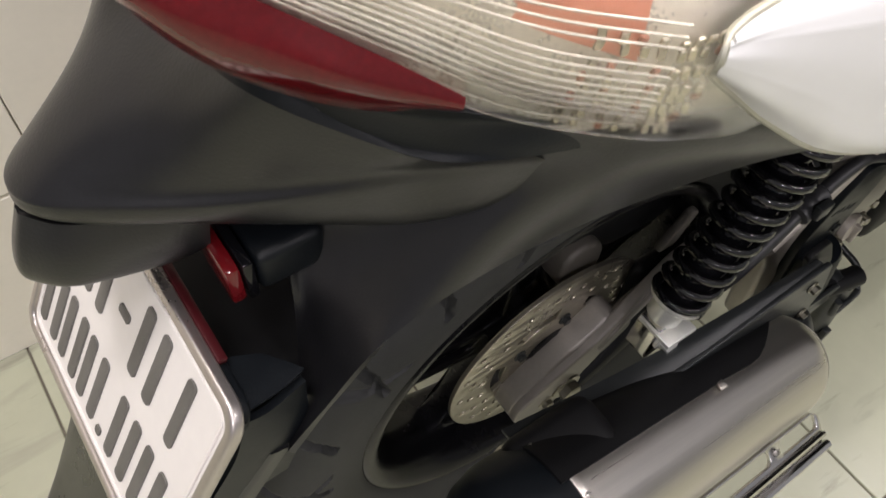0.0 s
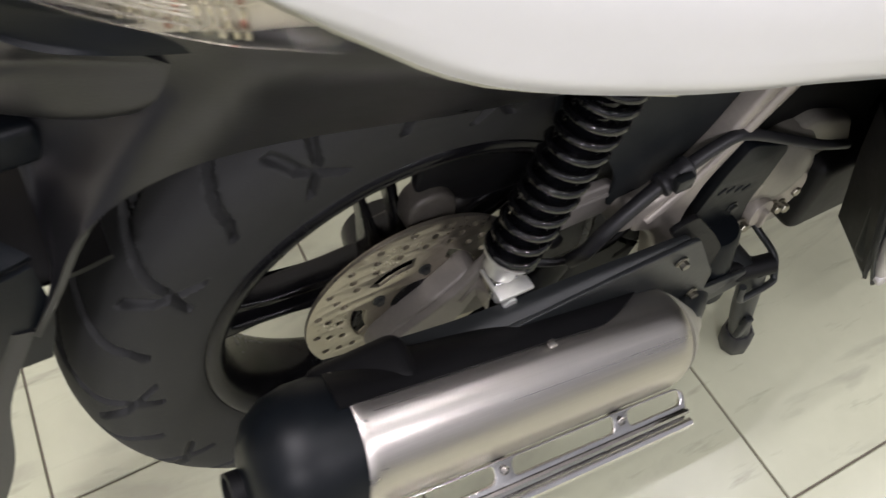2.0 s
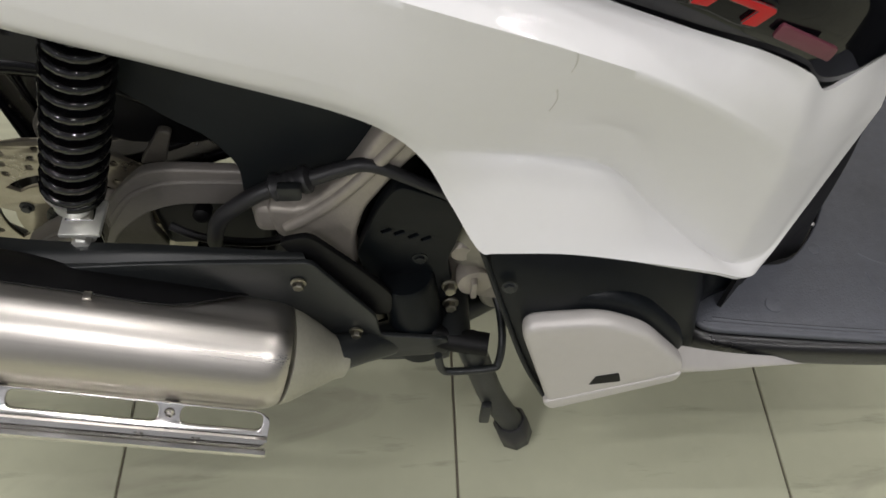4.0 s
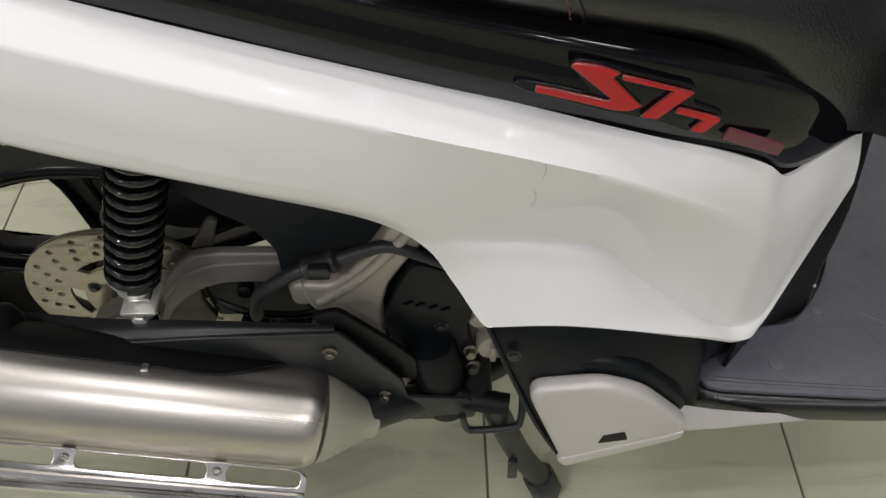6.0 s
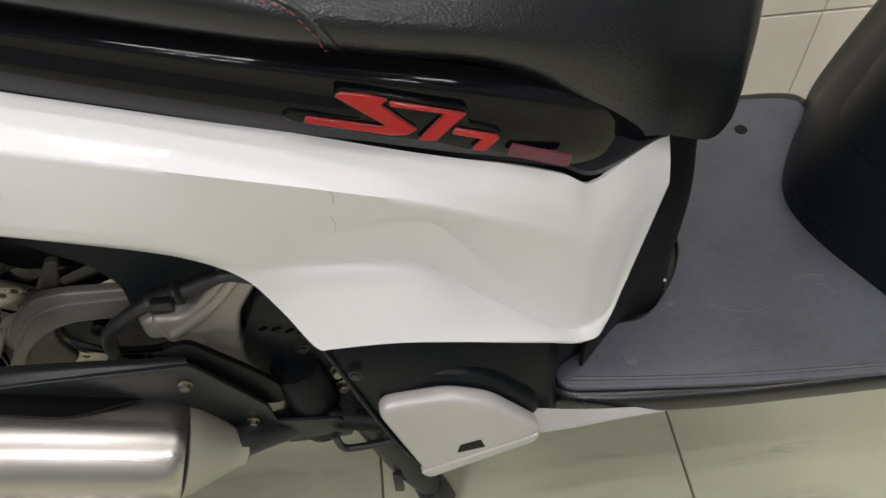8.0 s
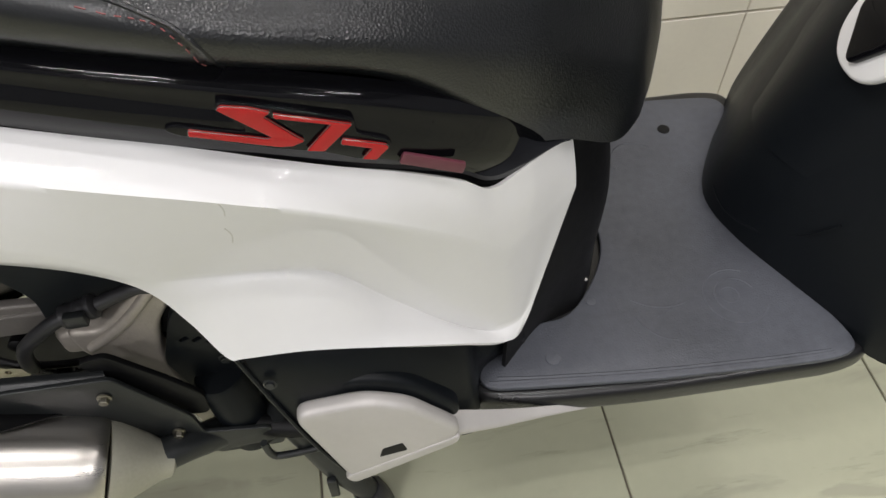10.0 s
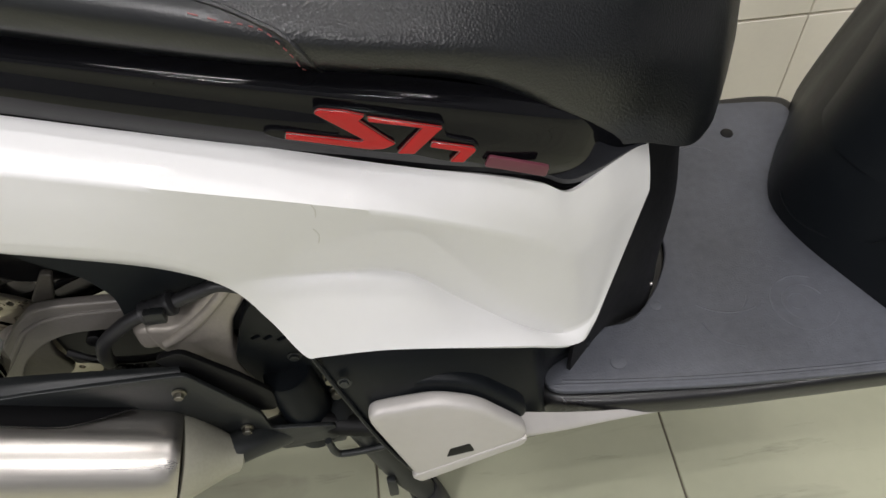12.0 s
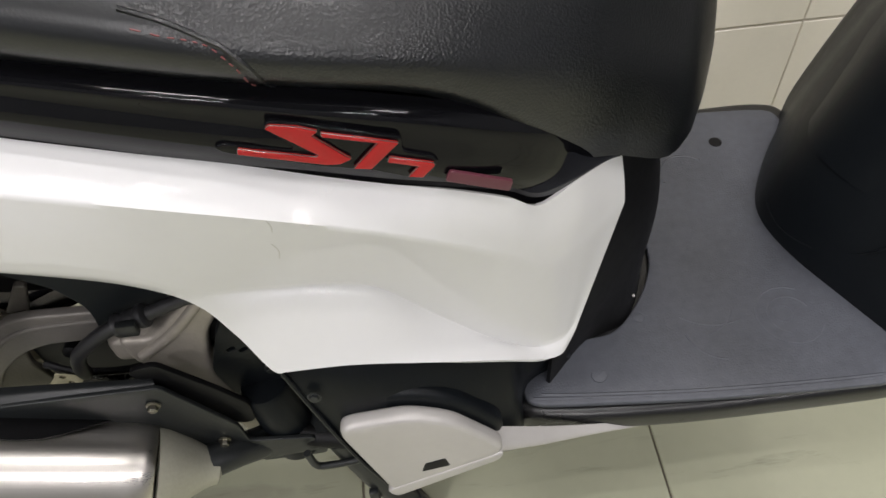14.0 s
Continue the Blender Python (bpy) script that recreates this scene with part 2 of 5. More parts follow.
def spline(pts, n, closed=False):
    """Catmull-Rom curve through the points, n steps to a span."""
    p = np.array(pts, float)
    k = len(p)
    out = []
    for i in range(k if closed else k - 1):
        a = p[(i - 1) % k] if closed or i > 0 else 2 * p[0] - p[1]
        b, c = p[i], p[(i + 1) % k]
        d = p[(i + 2) % k] if closed or i + 2 < k else 2 * p[-1] - p[-2]
        for s in range(n):
            t = s / n
            out.append(0.5 * (2 * b + (c - a) * t + (2 * a - 5 * b + 4 * c - d) * t * t + (3 * b - a - 3 * c + d) * t ** 3))
    if not closed:
        out.append(p[-1])
    return np.array(out)


def fair_spline(pts, n):
    """A curve through unevenly spaced points that does not overshoot where they lie close."""
    p = np.array(pts, float)
    h = np.sqrt(np.linalg.norm(p[1:] - p[:-1], axis=1)) + 1e-6
    slope = (p[1:] - p[:-1]) / h[:, None]
    m = [slope[0]] + [(slope[i - 1] * h[i] + slope[i] * h[i - 1]) / (h[i] + h[i - 1]) for i in range(1, len(h))] + [slope[-1]]
    out = []
    for i, w in enumerate(h):
        for t in np.arange(n) / n:
            out.append(p[i] * (2 * t ** 3 - 3 * t * t + 1) + m[i] * w * (t ** 3 - 2 * t * t + t) + p[i + 1] * (3 * t * t - 2 * t ** 3) + m[i + 1] * w * (t ** 3 - t * t))
    return np.array(out + [p[-1]])


def sheet(ctrl, nu=6, nv=5, thick=0.0, along=spline):
    """A smooth skin through a grid of control points, with thickness."""
    rows = [spline(r, nv) for r in ctrl]
    cols = [along([r[j] for r in rows], nu) for j in range(len(rows[0]))]
    bm = bmesh.new()
    vs = [[bm.verts.new(cols[j][i]) for j in range(len(cols))] for i in range(len(cols[0]))]
    for i in range(len(vs) - 1):
        for j in range(len(vs[0]) - 1):
            bm.faces.new((vs[i][j], vs[i + 1][j], vs[i + 1][j + 1], vs[i][j + 1]))
    if thick:
        bmesh.ops.recalc_face_normals(bm, faces=bm.faces)
        bmesh.ops.solidify(bm, geom=bm.faces[:], thickness=thick)
    return bm


def creased(ctrl, cuts, nu=6, nv=5, thick=0.0):
    """A skin like sheet(), but each cross-section breaks sharply at the control rows in cuts."""
    ends = [0] + list(cuts) + [len(ctrl[0]) - 1]
    fine = []
    for r in ctrl:
        row = []
        for a, b in zip(ends, ends[1:]):
            s = spline(r[a:b + 1], nv)
            row += [tuple(p) for p in (s if not row else s[1:])]
        fine.append(row)
    return sheet(fine, nu, 1, thick, fair_spline)


def tube(pts, r, seg=10, n=5, closed=False, bm=None, smooth_path=True, radii=None):
    """A round bar along a path."""
    bm = bm or bmesh.new()
    path = spline(pts, n, closed) if smooth_path else np.array(pts, float)
    k = len(path)
    rings = []
    side = None
    for i in range(k):
        a, b = path[(i - 1) % k] if closed or i else path[0], path[(i + 1) % k] if closed or i + 1 < k else path[-1]
        d = Vector(b - a).normalized()
        if side is None:
            side = d.orthogonal().normalized()
        side = (side - d * side.dot(d)).normalized()
        up = d.cross(side)
        rr = r if radii is None else float(np.interp(i / max(1, k - 1), np.linspace(0, 1, len(radii)), radii))
        rings.append([bm.verts.new(Vector(path[i]) + (side * math.cos(w) + up * math.sin(w)) * rr) for w in (2 * math.pi * j / seg for j in range(seg))])
    for i in range(k if closed else k - 1):
        p, q = rings[i], rings[(i + 1) % k]
        for j in range(seg):
            bm.faces.new((p[j], p[(j + 1) % seg], q[(j + 1) % seg], q[j]))
    if not closed:
        bm.faces.new(rings[0][::-1])
        bm.faces.new(rings[-1])
    return bm


def lathe(profile, base, axis, seg=32, bm=None):
    """A turned form: (distance along the axis, radius) from base."""
    bm = bm or bmesh.new()
    d = Vector(axis).normalized()
    s = d.orthogonal().normalized()
    u = d.cross(s)
    rings = []
    for h, r in profile:
        c = Vector(base) + d * h
        rings.append([bm.verts.new(c + (s * math.cos(w) + u * math.sin(w)) * max(r, 1e-5)) for w in (2 * math.pi * j / seg for j in range(seg))])
    for p, q in zip(rings, rings[1:]):
        for j in range(seg):
            bm.faces.new((p[j], p[(j + 1) % seg], q[(j + 1) % seg], q[j]))
    bm.faces.new(rings[0][::-1])
    bm.faces.new(rings[-1])
    return bm


def cutout(outlines, thick, m=None, bevel=0.0, res=2, smooth=False):
    """A flat piece with openings: closed outlines in x, y (the first is the rim), extruded along z, then placed by m."""
    cu = bpy.data.curves.new("outline", "CURVE")
    cu.dimensions, cu.fill_mode, cu.extrude, cu.bevel_depth, cu.bevel_resolution = "2D", "BOTH", max(1e-4, thick / 2 - bevel), bevel, res
    cu.offset = -bevel
    for o in outlines:
        sp = cu.splines.new("POLY")
        sp.points.add(len(o) - 1)
        for pt, (x, y) in zip(sp.points, o):
            pt.co = (x, y, 0, 1)
        sp.use_cyclic_u = True
    ob = bpy.data.objects.new("outline", cu)
    scene.collection.objects.link(ob)
    me = bpy.data.meshes.new_from_object(ob.evaluated_get(bpy.context.evaluated_depsgraph_get()))
    bm = bmesh.new()
    bm.from_mesh(me)
    bpy.data.objects.remove(ob)
    bpy.data.curves.remove(cu)
    bpy.data.meshes.remove(me)
    bmesh.ops.remove_doubles(bm, verts=bm.verts, dist=1e-5)
    if m is not None:
        bmesh.ops.transform(bm, matrix=m, verts=bm.verts)
    return bm


def ring(cx, cy, r, n=16, a0=0.0):
    return [(cx + r * math.cos(a0 + 2 * math.pi * i / n), cy + r * math.sin(a0 + 2 * math.pi * i / n)) for i in range(n)]


def round_poly(pts, n=4, r=0.006):
    """A closed outline with rounded corners, r the length cut from each side of a corner."""
    out = []
    k = len(pts)
    for i in range(k):
        a, b, c = (np.array(pts[j % k], float) for j in (i - 1, i, i + 1))
        la, lc = np.linalg.norm(a - b), np.linalg.norm(c - b)
        p, q = b + (a - b) / la * min(r, 0.45 * la), b + (c - b) / lc * min(r, 0.45 * lc)
        for t in np.linspace(0, 1, n):
            out.append(tuple((1 - t) ** 2 * p + 2 * t * (1 - t) * b + t * t * q))
    return out


# side view plane: outline (x, z) at a depth y, the thickness reaching both ways
def side(y):
    return Matrix.Translation((0, y, 0)) @ Matrix.Rotation(radians(90), 4, "X")


def empty(name, label="", category="", group="", at=(0, 0, 0)):
    ob = new(name)
    ob.location = at
    ob.empty_display_size = 0.1
    return tagged(ob, label, category, group)


def bolt(name, at, axis, r, parent, mat, head=0.006, label=""):
    """Flanged hexagon bolt."""
    d = Vector(axis).normalized()
    bm = lathe([(0, r * 1.45), (head * 0.22, r * 1.45), (head * 0.3, r * 1.15)], at, d, 20)
    lathe([(head * 0.28, r * 1.02), (head * 0.9, r * 1.02), (head, r * 0.85)], at, d, 6, bm)
    return part(name, bm, mat, parent, label, angle=25)


# ---- setting ----
X0, X1, Y0, WALL = -2.4, 3.6, -3.4, 0.432
TILE = 0.4
JOINT_X, JOINT_Y = 0.364, -0.357


def plain(name, bm, mat, label):
    return tagged(obj(name, bm, mat, None, "", False), label, "", "", "structure")


floor = plain("floor", box(X0, X1, Y0, WALL + 0.2, -0.12, -0.004), M_GROUT, "polished pale greenish marble-look tile floor with dark joints")
wall_north = plain("wall_north", box(X0, X1, WALL + 0.004, WALL + 0.2, -0.12, CEIL), M_WALLGROUT, "cream glazed tile wall close behind the scooter")
wall_south = plain("wall_south", box(X0, X1, Y0 - 0.15, Y0, -0.12, CEIL), M_GREYWALL, "plain grey painted wall")
wall_west = plain("wall_west", box(X0 - 0.15, X0, Y0 - 0.15, WALL + 0.2, -0.12, CEIL), M_GREYWALL, "plain grey painted wall")
wall_east = plain("wall_east", box(X1, X1 + 0.15, Y0 - 0.15, WALL + 0.2, -0.12, CEIL), M_GREYWALL, "plain grey painted wall")
ceiling = plain("ceiling", box(X0 - 0.15, X1 + 0.15, Y0 - 0.15, WALL + 0.2, CEIL, CEIL + 0.12), M_CEILING, "plain dull grey painted ceiling")

fitting = empty("ceiling_light", "white twin fluorescent fitting on the ceiling", "ceiling light", "ceiling lights")
part("housing", box(-0.31, 0.31, -0.20, 0.20, -0.1, 0, 0.008), M_PLASTER, fitting)
for px, py in TUBES[1:]:
    copy_thing(fitting, pose(px, py, CEIL))
fitting.matrix_basis = pose(TUBES[0][0], TUBES[0][1], CEIL)

# ---- scooter ----
scooter = empty("motor_scooter", "white and black motor scooter parked on its centre stand", "motor scooter")


def group_part(name, label="", at=None):
    """A part of the scooter that holds smaller parts."""
    ob = new(name)
    ob.empty_display_size = 0.05
    ob.parent = scooter
    if at is not None:
        ob.matrix_basis = at if isinstance(at, Matrix) else Matrix.Translation(at)
    if label:
        ob["label"] = label
    return ob


def mirrored(ctrl):
    return [[(x, -y, z) for x, y, z in row] for row in ctrl]


def hull(rows_right, nu=6, nv=5, thick=0.0, mid=0.0):
    """A skin across both sides: rows run from the right edge to the crown, and are mirrored about y = mid."""
    full = [r + [(x, 2 * mid - y, z) for x, y, z in reversed(r[:-1])] for r in rows_right]
    return sheet(full, nu, nv, thick)


# ---- rear side covers: rows from tail to knee, each from the top edge to the bottom edge
# side cover lofted through five body lines, slightly swollen between them towards the tail
COVER_TOP = [
    (-0.118, -0.156, 0.800), (-0.108, -0.1555, 0.803), (-0.085, -0.156, 0.804), (-0.03, -0.163, 0.802), (0.08, -0.175, 0.778), (0.2, -0.184, 0.742),
    (0.285, -0.187, 0.715), (0.335, -0.187, 0.698), (0.372, -0.187, 0.686), (0.408, -0.187, 0.6727), (0.415, -0.187, 0.6700), (0.455, -0.185, 0.654), (0.5, -0.181, 0.636),
    (0.538, -0.172, 0.612), (0.562, -0.16, 0.588), (0.595, -0.139, 0.588), (0.622, -0.117, 0.58), (0.638, -0.103, 0.57),
]
COVER_SHOULDER = [
    (-0.1212, -0.1585, 0.797), (-0.111, -0.1625, 0.7985), (-0.078, -0.168, 0.793), (-0.02, -0.178, 0.782), (0.08, -0.198, 0.760), (0.2, -0.213, 0.7285),
    (0.2855, -0.216, 0.7015), (0.335, -0.2155, 0.684), (0.373, -0.2145, 0.6705), (0.409, -0.212, 0.6552), (0.416, -0.2112, 0.6520), (0.455, -0.204, 0.628), (0.503, -0.192, 0.592),
    (0.545, -0.1775, 0.553), (0.573, -0.1645, 0.522), (0.602, -0.1465, 0.522), (0.624, -0.130, 0.526), (0.642, -0.117, 0.53),
]
COVER_RIDGE = [
    (-0.1220, -0.1595, 0.792), (-0.110, -0.164, 0.786), (-0.074, -0.170, 0.764), (-0.02, -0.180, 0.73), (0.08, -0.202, 0.702), (0.2, -0.215, 0.668),
    (0.284, -0.211, 0.634), (0.3265, -0.1925, 0.574), (0.350, -0.186, 0.564), (0.384, -0.1810, 0.5555), (0.391, -0.1803, 0.5540), (0.436, -0.1735, 0.5350), (0.480, -0.1712, 0.486),
    (0.531, -0.1698, 0.433), (0.570, -0.164, 0.402), (0.594, -0.1565, 0.400), (0.602, -0.152, 0.408), (0.609, -0.149, 0.418),
]
COVER_FLARE = [
    (-0.1200, -0.158, 0.7865), (-0.107, -0.1625, 0.777), (-0.073, -0.1675, 0.752), (-0.02, -0.1785, 0.717), (0.08, -0.1995, 0.686), (0.2, -0.211, 0.653),
    (0.286, -0.207, 0.618), (0.322, -0.1925, 0.569), (0.343, -0.1915, 0.552), (0.377, -0.1895, 0.5450), (0.384, -0.1892, 0.5430), (0.433, -0.1850, 0.5245), (0.482, -0.184, 0.470),
    (0.536, -0.1780, 0.4295), (0.575, -0.1685, 0.398), (0.5935, -0.161, 0.3935), (0.600, -0.156, 0.398), (0.605, -0.153, 0.404),
]
COVER_HEM = [
    (-0.1165, -0.1545, 0.783), (-0.104, -0.157, 0.771), (-0.072, -0.161, 0.742), (-0.02, -0.172, 0.706), (0.08, -0.191, 0.673), (0.2, -0.202, 0.64),
    (0.287, -0.200, 0.602), (0.3165, -0.1925, 0.563), (0.334, -0.195, 0.524), (0.3565, -0.2095, 0.4885), (0.3635, -0.2097, 0.4885), (0.412, -0.209, 0.486), (0.478, -0.202, 0.462),
    (0.54, -0.188, 0.427), (0.58, -0.172, 0.393), (0.592, -0.165, 0.387), (0.597, -0.16, 0.388), (0.599, -0.158, 0.39),
]


def between(p, q, swell=0.0, f=0.5):
    return (p[0] + (q[0] - p[0]) * f, p[1] + (q[1] - p[1]) * f - swell, p[2] + (q[2] - p[2]) * f + swell * 0.3)


COVER = []
for top, shoulder, ridge, flare, hem in zip(COVER_TOP, COVER_SHOULDER, COVER_RIDGE, COVER_FLARE, COVER_HEM):
    fat = 0.0025 * min(1, max(0, (0.34 - top[0]) / 0.08)) * min(1, max(0.4, (top[0] + 0.13) / 0.12))
    COVER.append([top, between(top, shoulder, 0.0022), shoulder, between(shoulder, ridge, fat), ridge, flare, hem])
cover = part("side_cover", creased(COVER, (2, 4), 10, 8, 0.003), M_WHITE, scooter, "glossy white rear side cover with small grey scuffs", angle=65)
part("side_cover", creased(mirrored(COVER), (2, 4), 10, 8, 0.003), M_WHITE, scooter, angle=65)

# gloss black band between the side cover and the seat, with a rolled upper lip
BAND_FOOT = [
    (-0.1, -0.13, 0.820), (0.05, -0.164, 0.772), (0.2, -0.178, 0.729), (0.3, -0.181, 0.697), (0.4, -0.181, 0.664), (0.48, -0.177, 0.634),
    (0.54, -0.162, 0.597), (0.58, -0.144, 0.578), (0.635, -0.106, 0.571),
]
BAND_BELLY = [
    (-0.1, -0.132, 0.842), (0.05, -0.173, 0.799), (0.2, -0.189, 0.76), (0.3, -0.193, 0.727), (0.4, -0.193, 0.694), (0.48, -0.187, 0.664),
    (0.54, -0.171, 0.63), (0.583, -0.149, 0.602), (0.636, -0.106, 0.578),
]
BAND_CHEEK = [
    (-0.1, -0.124, 0.86), (0.05, -0.166, 0.822), (0.2, -0.186, 0.776), (0.3, -0.19, 0.745), (0.4, -0.19, 0.714), (0.48, -0.184, 0.686),
    (0.542, -0.169, 0.654), (0.585, -0.148, 0.624), (0.637, -0.104, 0.585),
]
BAND_LIP = [
    (-0.1, -0.118, 0.866), (0.05, -0.164, 0.83), (0.2, -0.184, 0.784), (0.3, -0.189, 0.755), (0.4, -0.189, 0.726), (0.48, -0.182, 0.699),
    (0.543, -0.166, 0.667), (0.586, -0.145, 0.635), (0.638, -0.102, 0.59),
]
BAND_TOP = [
    (-0.1, -0.11, 0.868), (0.05, -0.154, 0.832), (0.2, -0.172, 0.787), (0.3, -0.176, 0.759), (0.4, -0.176, 0.732), (0.48, -0.17, 0.706),
    (0.545, -0.156, 0.675), (0.588, -0.136, 0.645), (0.638, -0.098, 0.595),
]
BAND = [list(r) for r in zip(BAND_FOOT, BAND_BELLY, BAND_CHEEK, BAND_LIP, BAND_TOP)]
band = part("trim_band", sheet(BAND, 6, 6, 0.003), M_GLOSSBLACK, scooter, "gloss black trim band with a raised red emblem")
part("trim_band", sheet(mirrored(BAND), 6, 6, 0.003), M_GLOSSBLACK, scooter)

# ---- seat
SEAT_HEM = [
    (-0.06, -0.118, 0.852), (0.06, -0.15, 0.828), (0.2, -0.172, 0.786), (0.32, -0.176, 0.75), (0.41, -0.176, 0.728), (0.5, -0.166, 0.697),
    (0.573, -0.148, 0.624), (0.629, -0.119, 0.586), (0.678, -0.094, 0.552), (0.705, -0.07, 0.55), (0.728, -0.03, 0.53),
]
SEAT_SIDE = [
    (-0.06, -0.126, 0.872), (0.06, -0.16, 0.846), (0.2, -0.184, 0.804), (0.32, -0.189, 0.768), (0.41, -0.19, 0.744), (0.5, -0.176, 0.714),
    (0.578, -0.153, 0.655), (0.637, -0.118, 0.62), (0.686, -0.088, 0.585), (0.713, -0.056, 0.572), (0.732, -0.025, 0.545),
]
SEAT_SHOULDER = [
    (-0.06, -0.118, 0.892), (0.06, -0.152, 0.866), (0.2, -0.176, 0.828), (0.32, -0.182, 0.792), (0.41, -0.184, 0.765), (0.5, -0.168, 0.738),
    (0.58, -0.141, 0.7), (0.641, -0.104, 0.664), (0.69, -0.072, 0.625), (0.717, -0.042, 0.6), (0.734, -0.02, 0.565),
]
SEAT_CUSHION = [
    (-0.06, -0.07, 0.908), (0.06, -0.09, 0.888), (0.2, -0.11, 0.856), (0.32, -0.125, 0.822), (0.41, -0.13, 0.794), (0.5, -0.115, 0.774),
    (0.58, -0.085, 0.756), (0.645, -0.055, 0.734), (0.692, -0.038, 0.7), (0.72, -0.022, 0.655), (0.735, -0.012, 0.6),
]
SEAT_CROWN = [
    (-0.06, 0, 0.912), (0.06, 0, 0.893), (0.2, 0, 0.862), (0.32, 0, 0.83), (0.41, 0, 0.802), (0.5, 0, 0.786),
    (0.58, 0, 0.772), (0.645, 0, 0.752), (0.693, 0, 0.717), (0.72, 0, 0.668), (0.735, 0, 0.61),
]
SEAT = [list(r) for r in zip(SEAT_HEM, SEAT_SIDE, SEAT_SHOULDER, SEAT_CUSHION, SEAT_CROWN)]
seat = part("seat", hull(SEAT, 6, 6, 0.006), M_LEATHER, scooter, "black grained vinyl seat with red stitching")

# front of the seat base down to the footboard
KNEE = [
    [(0.588, -0.138, 0.606), (0.632, -0.096, 0.585), (0.670, -0.068, 0.570), (0.705, -0.030, 0.560), (0.715, 0.0, 0.555)],
    [(0.590, -0.138, 0.540), (0.630, -0.101, 0.530), (0.670, -0.063, 0.520), (0.700, -0.030, 0.510), (0.710, 0.0, 0.505)],
    [(0.590, -0.152, 0.440), (0.638, -0.118, 0.430), (0.685, -0.074, 0.425), (0.712, -0.035, 0.420), (0.722, 0.0, 0.420)],
    [(0.585, -0.160, 0.370), (0.632, -0.122, 0.365), (0.680, -0.088, 0.360), (0.708, -0.040, 0.360), (0.720, 0.0, 0.360)],
    [(0.585, -0.162, 0.316), (0.632, -0.116, 0.316), (0.678, -0.098, 0.316), (0.706, -0.050, 0.316), (0.720, 0.0, 0.316)],
]
part("knee_panel", hull(KNEE, 5, 4, 0.004), M_DARK, scooter, "matte black panel below the seat front")

# ---- tail: matte black rear mudguard, hood and flap
MID = -0.0065
MUD = [
    [(0.110, -0.118, 0.602), (0.110, -0.146, 0.630), (0.110, -0.180, 0.670), (0.110, -0.160, 0.690), (0.110, 0.0, 0.700)],
    [(0.000, -0.120, 0.630), (0.000, -0.142, 0.662), (0.000, -0.170, 0.706), (0.000, -0.150, 0.725), (0.000, 0.0, 0.735)],
    [(-0.100, -0.120, 0.657), (-0.100, -0.134, 0.694), (-0.100, -0.146, 0.733), (-0.100, -0.126, 0.752), (-0.100, 0.0, 0.772)],
    [(-0.160, -0.118, 0.660), (-0.146, -0.121, 0.695), (-0.136, -0.1225, 0.725), (-0.160, -0.108, 0.770), (-0.172, 0.0, 0.785)],
    [(-0.206, -0.110, 0.633), (-0.186, -0.103, 0.660), (-0.166, -0.096, 0.692), (-0.172, -0.080, 0.716), (-0.200, 0.0, 0.730)],
    [(-0.236, -0.104, 0.588), (-0.222, -0.085, 0.613), (-0.212, -0.060, 0.645), (-0.212, -0.040, 0.690), (-0.212, 0.0, 0.700)],
    [(-0.260, -0.101, 0.555), (-0.240, -0.078, 0.565), (-0.226, -0.060, 0.630), (-0.222, -0.040, 0.675), (-0.222, 0.0, 0.680)],
]
mudguard = part("rear_mudguard", hull(MUD, 6, 6, 0.004), M_LITBLACK, scooter, "matte black rear mudguard")
FLAP = [
    [(-0.258, -0.100, 0.557), (-0.270, -0.099, 0.562), (-0.275, -0.085, 0.565), (-0.278, MID, 0.566)],
    [(-0.298, -0.100, 0.494), (-0.310, -0.098, 0.500), (-0.316, -0.084, 0.503), (-0.320, MID, 0.505)],
    [(-0.325, -0.099, 0.425), (-0.338, -0.097, 0.430), (-0.344, -0.082, 0.432), (-0.348, MID, 0.434)],
    [(-0.355, -0.098, 0.370), (-0.366, -0.096, 0.376), (-0.372, -0.080, 0.379), (-0.376, MID, 0.381)],
    [(-0.395, -0.094, 0.318), (-0.400, -0.090, 0.322), (-0.404, -0.074, 0.325), (-0.408, MID, 0.327)],
    [(-0.430, -0.082, 0.280), (-0.434, -0.076, 0.283), (-0.436, -0.062, 0.286), (-0.440, MID, 0.288)],
]
part("mudflap", hull(FLAP, 5, 4, 0.003, MID), M_LITBLACK, mudguard, "matte black lower mudguard flap")
HOOD_LINE_A = [
    (-0.135, -0.112, 0.694), (-0.133, -0.1185, 0.702), (-0.134, -0.1195, 0.713), (-0.139, -0.1195, 0.7225), (-0.1455, -0.1195, 0.729), (-0.152, -0.1195, 0.735),
]
HOOD_LINE_B = [
    (-0.172, -0.094, 0.684), (-0.1800, -0.1020, 0.695), (-0.1845, -0.1045, 0.7210), (-0.1855, -0.1040, 0.7305), (-0.1850, -0.1065, 0.7360), (-0.1834, -0.1095, 0.7394),
]
HOOD_LINE_C = [
    (-0.206, -0.070, 0.684), (-0.2160, -0.0785, 0.692), (-0.2190, -0.0815, 0.7120), (-0.2175, -0.0800, 0.7205), (-0.2120, -0.0870, 0.7355), (-0.2036, -0.096, 0.7497),
]
HOOD_LINE_D = [
    (-0.240, -0.048, 0.684), (-0.2520, -0.0555, 0.6925), (-0.2540, -0.0580, 0.7055), (-0.2510, -0.0560, 0.7140), (-0.2390, -0.0640, 0.7385), (-0.2271, -0.075, 0.7637),
]
